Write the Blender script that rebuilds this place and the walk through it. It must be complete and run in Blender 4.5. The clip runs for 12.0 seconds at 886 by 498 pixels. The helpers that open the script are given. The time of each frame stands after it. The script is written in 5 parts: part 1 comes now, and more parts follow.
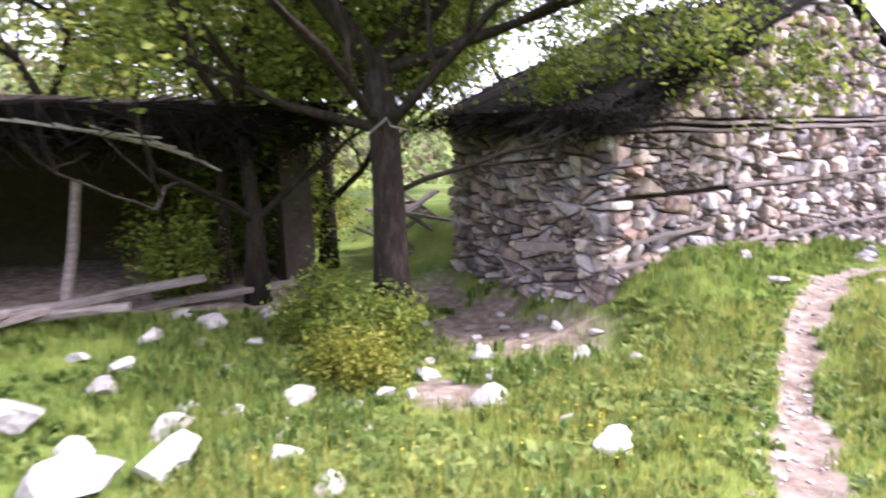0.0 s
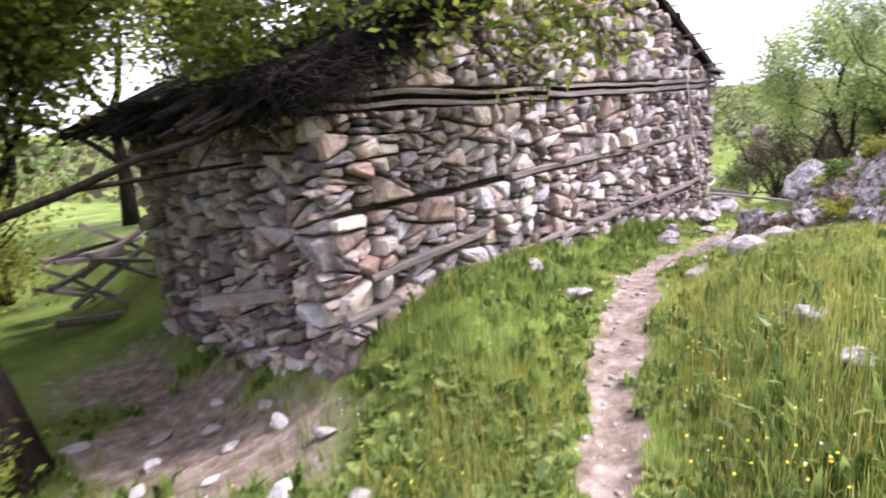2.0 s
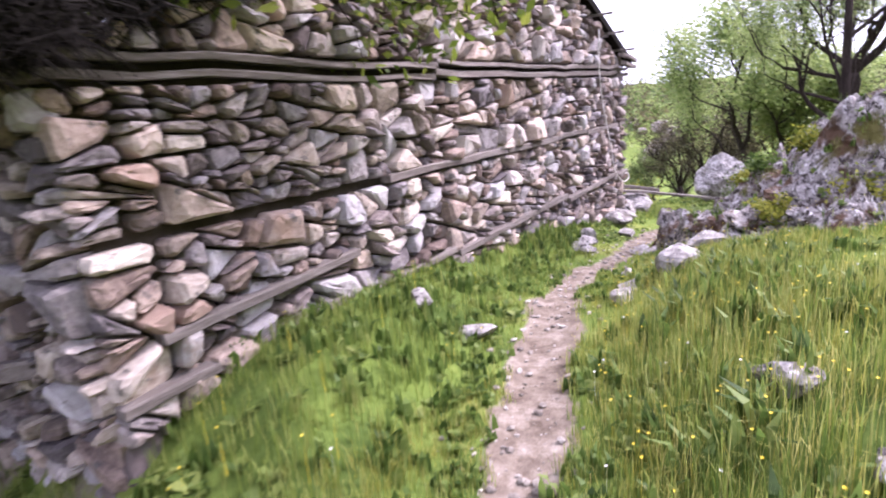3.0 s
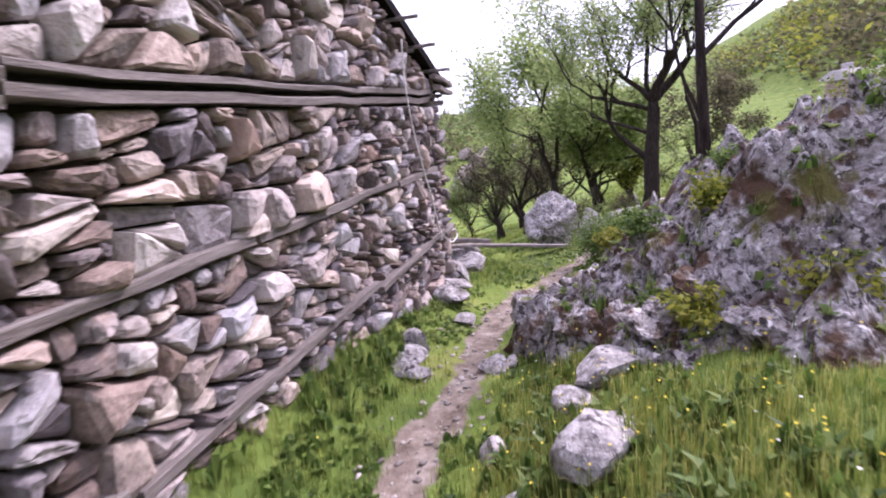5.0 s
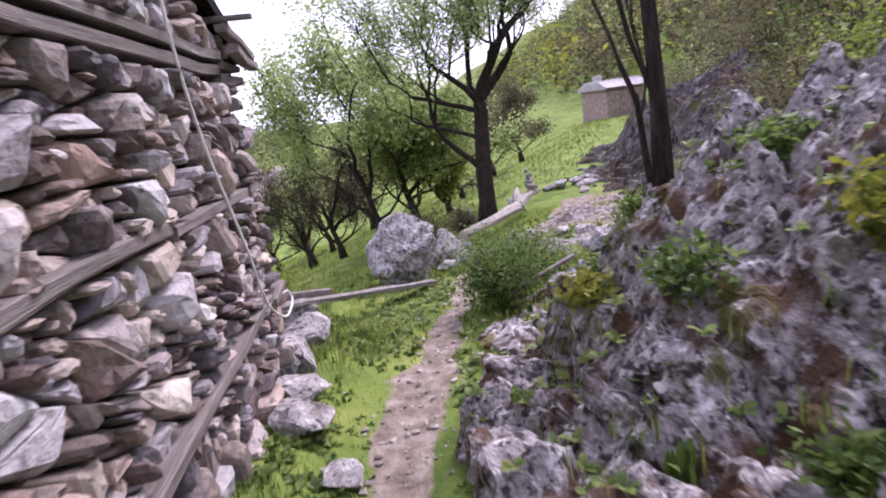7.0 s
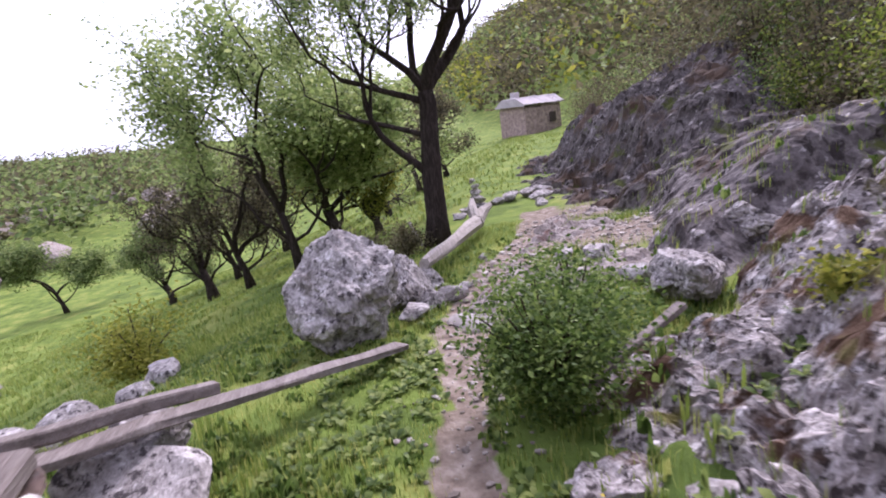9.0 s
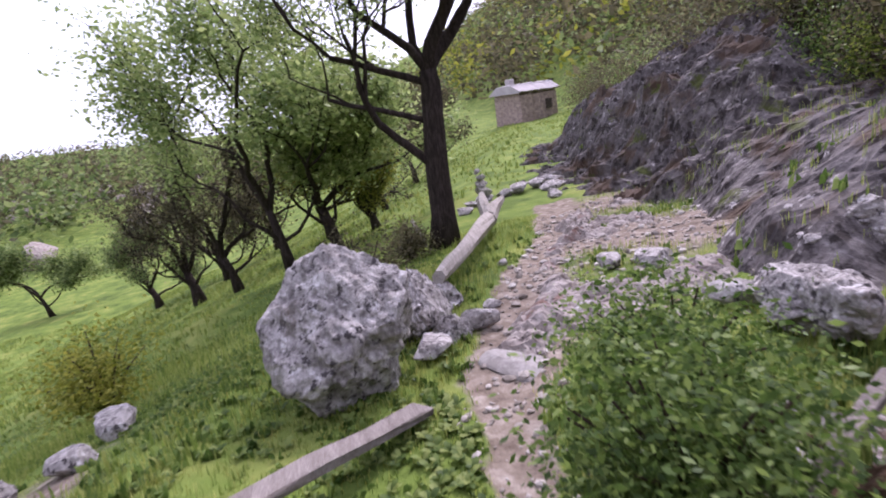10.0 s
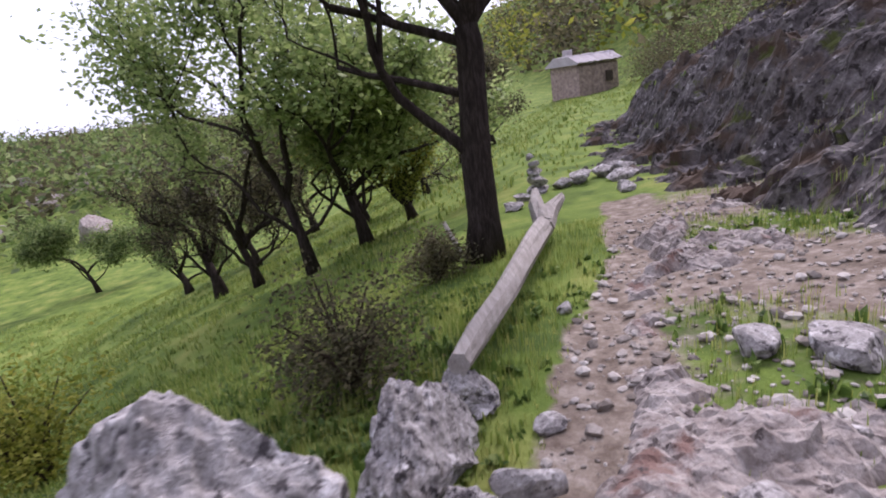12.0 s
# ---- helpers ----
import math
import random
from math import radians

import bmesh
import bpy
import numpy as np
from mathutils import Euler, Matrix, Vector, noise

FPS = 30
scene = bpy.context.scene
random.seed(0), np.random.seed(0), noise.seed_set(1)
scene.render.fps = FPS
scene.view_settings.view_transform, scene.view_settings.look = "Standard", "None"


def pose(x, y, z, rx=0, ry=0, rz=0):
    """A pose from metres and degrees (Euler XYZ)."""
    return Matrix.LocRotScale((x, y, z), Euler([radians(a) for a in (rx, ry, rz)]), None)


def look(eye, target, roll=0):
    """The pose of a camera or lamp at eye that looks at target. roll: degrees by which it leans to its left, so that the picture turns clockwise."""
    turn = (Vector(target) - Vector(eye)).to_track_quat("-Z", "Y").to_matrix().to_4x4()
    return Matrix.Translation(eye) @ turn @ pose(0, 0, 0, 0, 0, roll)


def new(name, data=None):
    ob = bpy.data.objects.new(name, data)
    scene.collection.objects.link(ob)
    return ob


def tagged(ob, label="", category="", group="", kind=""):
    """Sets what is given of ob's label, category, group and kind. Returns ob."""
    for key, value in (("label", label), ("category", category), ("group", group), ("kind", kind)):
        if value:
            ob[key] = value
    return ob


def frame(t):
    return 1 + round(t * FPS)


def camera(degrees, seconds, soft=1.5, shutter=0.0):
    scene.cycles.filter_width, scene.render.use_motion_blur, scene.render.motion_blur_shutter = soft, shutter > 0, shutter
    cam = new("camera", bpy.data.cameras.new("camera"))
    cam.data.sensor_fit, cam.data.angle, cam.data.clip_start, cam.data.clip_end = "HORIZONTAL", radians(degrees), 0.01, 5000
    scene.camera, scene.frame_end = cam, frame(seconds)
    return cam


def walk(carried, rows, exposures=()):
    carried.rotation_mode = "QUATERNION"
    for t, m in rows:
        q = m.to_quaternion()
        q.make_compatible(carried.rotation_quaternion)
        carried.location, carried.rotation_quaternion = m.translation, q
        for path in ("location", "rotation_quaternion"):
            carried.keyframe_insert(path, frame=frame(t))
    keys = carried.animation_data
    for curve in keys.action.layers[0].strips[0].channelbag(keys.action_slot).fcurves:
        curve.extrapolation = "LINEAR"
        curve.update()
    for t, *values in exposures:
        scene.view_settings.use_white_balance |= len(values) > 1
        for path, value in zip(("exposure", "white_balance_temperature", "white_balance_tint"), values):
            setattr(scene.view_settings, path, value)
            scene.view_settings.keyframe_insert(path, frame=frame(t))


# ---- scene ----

cam = camera(76.2, 12.0, soft=1.9, shutter=0.35)
PATH = [
    (0, (-0.390, -0.037, 1.988), (1.048, 2.516, 1.343), -0.8),
    (0.5, (0.200, 0.210, 1.926), (1.994, 2.484, 1.142), -3.7),
    (1, (0.775, 0.498, 1.834), (2.774, 2.588, 1.037), -5.0),
    (1.5, (1.318, 0.758, 1.822), (3.171, 2.968, 0.998), -3.5),
    (2, (1.897, 1.030, 1.757), (3.975, 3.089, 1.094), -5.4),
    (2.5, (2.490, 1.309, 1.675), (4.743, 3.193, 1.060), -6.1),
    (3, (3.095, 1.593, 1.632), (5.442, 3.320, 0.916), -5.4),
    (3.5, (3.700, 1.851, 1.581), (6.318, 3.191, 0.993), -9.8),
    (3.7, (3.934, 1.925, 1.541), (6.595, 3.221, 1.051), -9.7),
    (5.3, (5.890, 2.702, 1.696), (8.720, 3.412, 0.999), -6.3),
    (5.5, (6.134, 2.850, 1.685), (9.031, 3.264, 1.024), -9.5),
    (6, (6.703, 3.069, 1.632), (9.616, 3.261, 0.943), -10.0),
    (6.5, (7.296, 3.256, 1.518), (10.257, 3.212, 1.037), -9.5),
    (6.7, (7.526, 3.319, 1.520), (10.443, 3.217, 0.826), -8.7),
    (8.3, (9.698, 3.601, 1.219), (12.626, 3.278, 0.651), -5.7),
    (8.5, (9.953, 3.618, 1.196), (12.845, 3.213, 0.509), -3.3),
    (9, (10.588, 3.667, 1.087), (13.453, 3.076, 0.420), -7.3),
    (9.5, (11.204, 3.651, 1.031), (14.063, 3.081, 0.324), -8.6),
    (10, (11.779, 3.605, 1.016), (14.627, 2.996, 0.296), -8.4),
    (10.5, (12.390, 3.524, 1.017), (15.139, 2.633, 0.211), -9.9),
    (11, (12.931, 3.364, 0.999), (15.760, 2.703, 0.251), -7.7),
    (11.5, (13.397, 3.264, 0.982), (16.263, 2.875, 0.183), -8.6),
    (12, (13.783, 2.985, 0.952), (16.654, 2.657, 0.145), -8.6),
]

walk(cam, [(t, look(eye, target, roll)) for t, eye, target, roll in PATH],
     exposures=[(0, 2.15, 5850, 33), (1.0, 1.8, 6400, 30), (2.5, 1.72, 5800, 32), (3.5, 1.53, 5780, 38), (5.5, 1.08, 5750, 37), (8.5, 0.98, 5780, 34), (10.0, 0.82, 5800, 33), (11.0, 0.72, 5800, 31), (12.0, 0.5, 5850, 30)])


# ---- light: bright overcast sky, soft sun over the uphill side ----
SUN_EL, SUN_AZ = radians(48), radians(128)
world = bpy.data.worlds.new("world")
scene.world = world
world.use_nodes = True
wn = world.node_tree.nodes
sky = wn.new("ShaderNodeTexSky")
sky.sky_type, sky.sun_disc = "NISHITA", False
sky.sun_elevation, sky.sun_rotation = SUN_EL, SUN_AZ
sky.air_density, sky.dust_density, sky.ozone_density = 1.0, 6.0, 1.0
soften = wn.new("ShaderNodeMixRGB")
soften.inputs[0].default_value = 0.72
soften.inputs[2].default_value = (9.5, 9.8, 10.6, 1)
world.node_tree.links.new(sky.outputs[0], soften.inputs[1])
world.node_tree.links.new(soften.outputs[0], wn["Background"].inputs[0])
wn["Background"].inputs[1].default_value = 0.115
sun = new("sun", bpy.data.lights.new("sun", "SUN"))
sun.data.energy, sun.data.angle, sun.data.color = 2.5, radians(14), (1.0, 0.95, 0.86)
sun.matrix_world = look((0, 0, 30), (-30 * math.sin(SUN_AZ) / math.tan(SUN_EL), -30 * math.cos(SUN_AZ) / math.tan(SUN_EL), 0))


# ---- numeric helpers ----
def lattice(ix, iy, iz, seed):
    h = (ix * 374761393 + iy * 668265263 + iz * 2147483647 + seed * 974711) & 0xFFFFFFFF
    h = ((h ^ (h >> 13)) * 1274126177) & 0xFFFFFFFF
    return ((h ^ (h >> 16)) & 0xFFFF) / 32767.5 - 1.0


def vnoise(x, y, z=0.0, seed=0):
    """Smooth value noise from -1 to 1 over numpy arrays."""
    x, y, z = np.broadcast_arrays(np.asarray(x, float), np.asarray(y, float), np.asarray(z, float))
    ix, iy, iz = (np.floor(a).astype(np.int64) for a in (x, y, z))
    fx, fy, fz = x - ix, y - iy, z - iz
    fx, fy, fz = (a * a * (3 - 2 * a) for a in (fx, fy, fz))
    out = 0
    for dx in (0, 1):
        for dy in (0, 1):
            for dz in (0, 1):
                w = (fx if dx else 1 - fx) * (fy if dy else 1 - fy) * (fz if dz else 1 - fz)
                out = out + w * lattice(ix + dx, iy + dy, iz + dz, seed)
    return out


def fbm(x, y, z=0.0, octaves=4, seed=0):
    out, amp = 0, 0.5
    for k in range(octaves):
        out = out + amp * vnoise(x * 2 ** k, y * 2 ** k, np.asarray(z) * 2 ** k, seed + k)
        amp *= 0.5
    return out


def ridged(x, y, z=0.0, octaves=4, seed=0):
    out, amp = 0, 0.5
    for k in range(octaves):
        out = out + amp * (1 - 2 * np.abs(vnoise(x * 2 ** k, y * 2 ** k, np.asarray(z) * 2 ** k, seed + k)))
        amp *= 0.5
    return out


def step(a, b, v):
    u = np.clip((np.asarray(v, float) - a) / (b - a), 0, 1)
    return u * u * (3 - 2 * u)


# ---- the lie of the land ----
TX = (-6, -0.4, 0.8, 1.9, 3.0, 4.0, 5.0, 6.8, 7.5, 9.1, 10.3, 12.0, 14.3, 15.1, 16.5, 17.6, 19, 22, 27, 40, 70)
TY = (-2.6, 0.0, 0.5, 1.02, 1.57, 2.2, 2.7, 3.38, 3.56, 3.6, 3.72, 3.42, 2.82, 2.42, 1.86, 1.25, 0.35, -0.9, -3.0, -9, -20)
TZ = (0.95, 0.52, 0.36, 0.28, 0.16, 0.12, 0.13, 0.09, 0.05, -0.08, -0.2, -0.35, -0.48, -0.52, -0.64, -0.76, -0.9, -1.05, -1.1, -1.0, -1.7)


def trail(x):
    x = np.asarray(x, float)
    y = sum(np.interp(x + d, TX, TY) for d in (-0.6, -0.3, 0, 0.3, 0.6)) / 5
    z = sum(np.interp(x + d, TX, TZ) for d in (-0.6, -0.3, 0, 0.3, 0.6)) / 5
    return y, z


def wall_y(x):
    return 4.24 + (np.asarray(x, float) - 4.05) * 0.032


def land(x, y, fine=True):
    x, y = np.asarray(x, float), np.asarray(y, float)
    yc, zc = trail(x)
    off = y - yc
    left, right = np.maximum(off, 0), np.maximum(-off, 0)
    # downhill side
    start = step(5.0, 3.2, x)
    a = -0.19 * np.minimum(np.maximum(left - 0.3, 0), 3.2) + 0.03 * np.maximum(left - 4.2, 0)
    bank = 0.36 * step(0.35, 1.1, left) * step(3.4, 4.6, x) * step(10.6, 7.5, x)
    bank = bank + 0.16 * step(0.3, 0.8, left) * step(7.5, 9.0, x) * step(12.5, 11.0, x)
    far = step(11.5, 15.0, x)
    b = -0.05 * left - 0.21 * np.maximum(left - 2.2, 0) + 0.20 * np.maximum(left - 26, 0) + 0.09 * np.maximum(left - 40, 0)
    mid = bank - 0.03 * np.maximum(left - 2.5, 0)
    down = a * start + (1 - start) * (mid * (1 - far) + b * far)
    # uphill side
    r1 = 0.36 * step(0.35, 1.6, right) + 0.2 * np.maximum(right - 1.4, 0) + 0.3 * np.maximum(right - 6, 0)
    r2 = 0.06 * right + 0.17 * np.maximum(right - 1.6, 0) + 0.13 * np.maximum(right - 3.2, 0) + 0.12 * np.maximum(right - 7, 0)
    r3 = 0.02 * right + 0.20 * np.maximum(right - 2.5, 0) + 0.25 * np.maximum(right - 8, 0) + 0.12 * np.maximum(right - 16, 0)
    w2, w3 = step(10.5, 13.5, x), step(30, 42, x)
    up = (r1 * (1 - w2) + r2 * w2) * (1 - w3) + r3 * w3
    z = zc + np.minimum(down, 16 + 0.02 * left) + np.minimum(up, 24 + 0.12 * right)
    # distance: shallow valley ahead, ridges round it
    d = np.hypot(x - 10, y - 2)
    z = z + step(60, 170, d) * 4 * (0.6 + 0.5 * vnoise(x / 60, y / 60, 0, 5)) + step(150, 420, d) * 9
    if fine:
        z = z + 0.05 * fbm(x / 0.9, y / 0.9, 0, 3, 3) * step(0.15, 0.6, np.abs(off)) + 0.012 * fbm(x * 4, y * 4, 0, 2, 9)
        z = z + 0.35 * fbm(x / 6, y / 6, 0, 2, 14) * step(2.5, 9, np.abs(off))
        z = z - 0.035 * np.exp(-(off / 0.22) ** 2)
    return z


# ---- materials ----
def material(name, colours, scale=4.0, rough=0.9, bump=0.4, fine=22.0, metal=0.0, spots=None, island=0.0, obj=0.0, stretch=(1, 1, 1), leaf=False, coords="Object", tints=None):
    """Noise-graded colours at two scales, bump, optional spots (lichen, moss, painted dark pits), and variation from
    piece to piece.
    """
    m = bpy.data.materials.new(name)
    m.use_nodes = True
    n, l = m.node_tree.nodes, m.node_tree.links
    p = n["Principled BSDF"]
    p.inputs["Roughness"].default_value, p.inputs["Metallic"].default_value = rough, metal
    p.inputs["Specular IOR Level"].default_value = 0.25
    tc = n.new("ShaderNodeTexCoord")
    mp = n.new("ShaderNodeMapping")
    mp.inputs["Scale"].default_value = stretch
    if coords == "World":
        geo = n.new("ShaderNodeNewGeometry")
        l.new(geo.outputs["Position"], mp.inputs["Vector"])
    else:
        l.new(tc.outputs["Object"], mp.inputs["Vector"])

    def tex(s, detail=5.0):
        t = n.new("ShaderNodeTexNoise")
        t.inputs["Scale"].default_value, t.inputs["Detail"].default_value, t.inputs["Roughness"].default_value = s, detail, 0.65
        l.new(mp.outputs[0], t.inputs["Vector"])
        return t

    big, small = tex(scale), tex(fine, 4.0)
    mix = n.new("ShaderNodeMath")
    mix.operation = "MULTIPLY_ADD"
    mix.inputs[1].default_value = 0.45
    l.new(small.outputs["Fac"], mix.inputs[0])
    half = n.new("ShaderNodeMath")
    half.operation = "MULTIPLY"
    half.inputs[1].default_value = 0.6
    l.new(big.outputs["Fac"], half.inputs[0])
    l.new(half.outputs[0], mix.inputs[2])
    fac = mix.outputs[0]
    for amount, kind in ((island, "island"), (obj, "object")):
        if not amount:
            continue
        if kind == "island":
            g = n.new("ShaderNodeNewGeometry")
            rnd = g.outputs["Random Per Island"]
        else:
            g = n.new("ShaderNodeObjectInfo")
            rnd = g.outputs["Random"]
        add = n.new("ShaderNodeMath")
        add.operation = "MULTIPLY_ADD"
        add.inputs[1].default_value = amount
        l.new(rnd, add.inputs[0])
        sub = n.new("ShaderNodeMath")
        sub.operation = "ADD"
        sub.inputs[1].default_value = -amount / 2
        l.new(fac, sub.inputs[0])
        l.new(sub.outputs[0], add.inputs[2])
        fac = add.outputs[0]
    ramp = n.new("ShaderNodeValToRGB")
    e = ramp.color_ramp.elements
    lo, hi = 0.30, 0.74
    e[0].position, e[0].color = lo, (*colours[0], 1)
    e[1].position, e[1].color = hi, (*colours[-1], 1)
    for k, c in enumerate(colours[1:-1], 1):
        q = e.new(lo + (hi - lo) * k / (len(colours) - 1))
        q.color = (*c, 1)
    l.new(fac, ramp.inputs[0])
    colour = ramp.outputs[0]
    if tints:
        g, o, w = n.new("ShaderNodeNewGeometry"), n.new("ShaderNodeObjectInfo"), n.new("ShaderNodeTexWhiteNoise")
        w.noise_dimensions = "1D"
        both = n.new("ShaderNodeMath")
        l.new(g.outputs["Random Per Island"], both.inputs[0]), l.new(o.outputs["Random"], both.inputs[1])
        l.new(both.outputs[0], w.inputs["W"])
        hue = n.new("ShaderNodeValToRGB")
        hue.color_ramp.interpolation = "CONSTANT"
        he = hue.color_ramp.elements
        he[0].color, he[1].color, he[1].position = (*tints[0], 1), (*tints[-1], 1), 1 - 1 / len(tints)
        for k, c in enumerate(tints[1:-1], 1):
            he.new(k / len(tints)).color = (*c, 1)
        l.new(w.outputs["Value"], hue.inputs[0])
        mult = n.new("ShaderNodeMixRGB")
        mult.blend_type, mult.inputs[0].default_value = "MULTIPLY", 1.0
        l.new(colour, mult.inputs[1]), l.new(hue.outputs[0], mult.inputs[2])
        colour = mult.outputs[0]
    for spot_colour, spot_scale, spot_lo, spot_hi in spots or ():
        t = tex(spot_scale, 6.0)
        r = n.new("ShaderNodeValToRGB")
        r.color_ramp.elements[0].position, r.color_ramp.elements[1].position = spot_lo, spot_hi
        l.new(t.outputs["Fac"], r.inputs[0])
        mx = n.new("ShaderNodeMixRGB")
        mx.inputs[2].default_value = (*spot_colour, 1)
        l.new(r.outputs[0], mx.inputs[0])
        l.new(colour, mx.inputs[1])
        colour = mx.outputs[0]
    l.new(colour, p.inputs["Base Color"])
    if bump:
        b = n.new("ShaderNodeBump")
        b.inputs["Strength"].default_value, b.inputs["Distance"].default_value = bump, 0.03
        l.new(mix.outputs[0], b.inputs["Height"])
        l.new(b.outputs[0], p.inputs["Normal"])
    if leaf:
        tr = n.new("ShaderNodeBsdfTranslucent")
        l.new(colour, tr.inputs["Color"])
        ms = n.new("ShaderNodeMixShader")
        ms.inputs[0].default_value = 0.48
        l.new(p.outputs[0], ms.inputs[1])
        l.new(tr.outputs[0], ms.inputs[2])
        l.new(ms.outputs[0], n["Material Output"].inputs["Surface"])
    return m


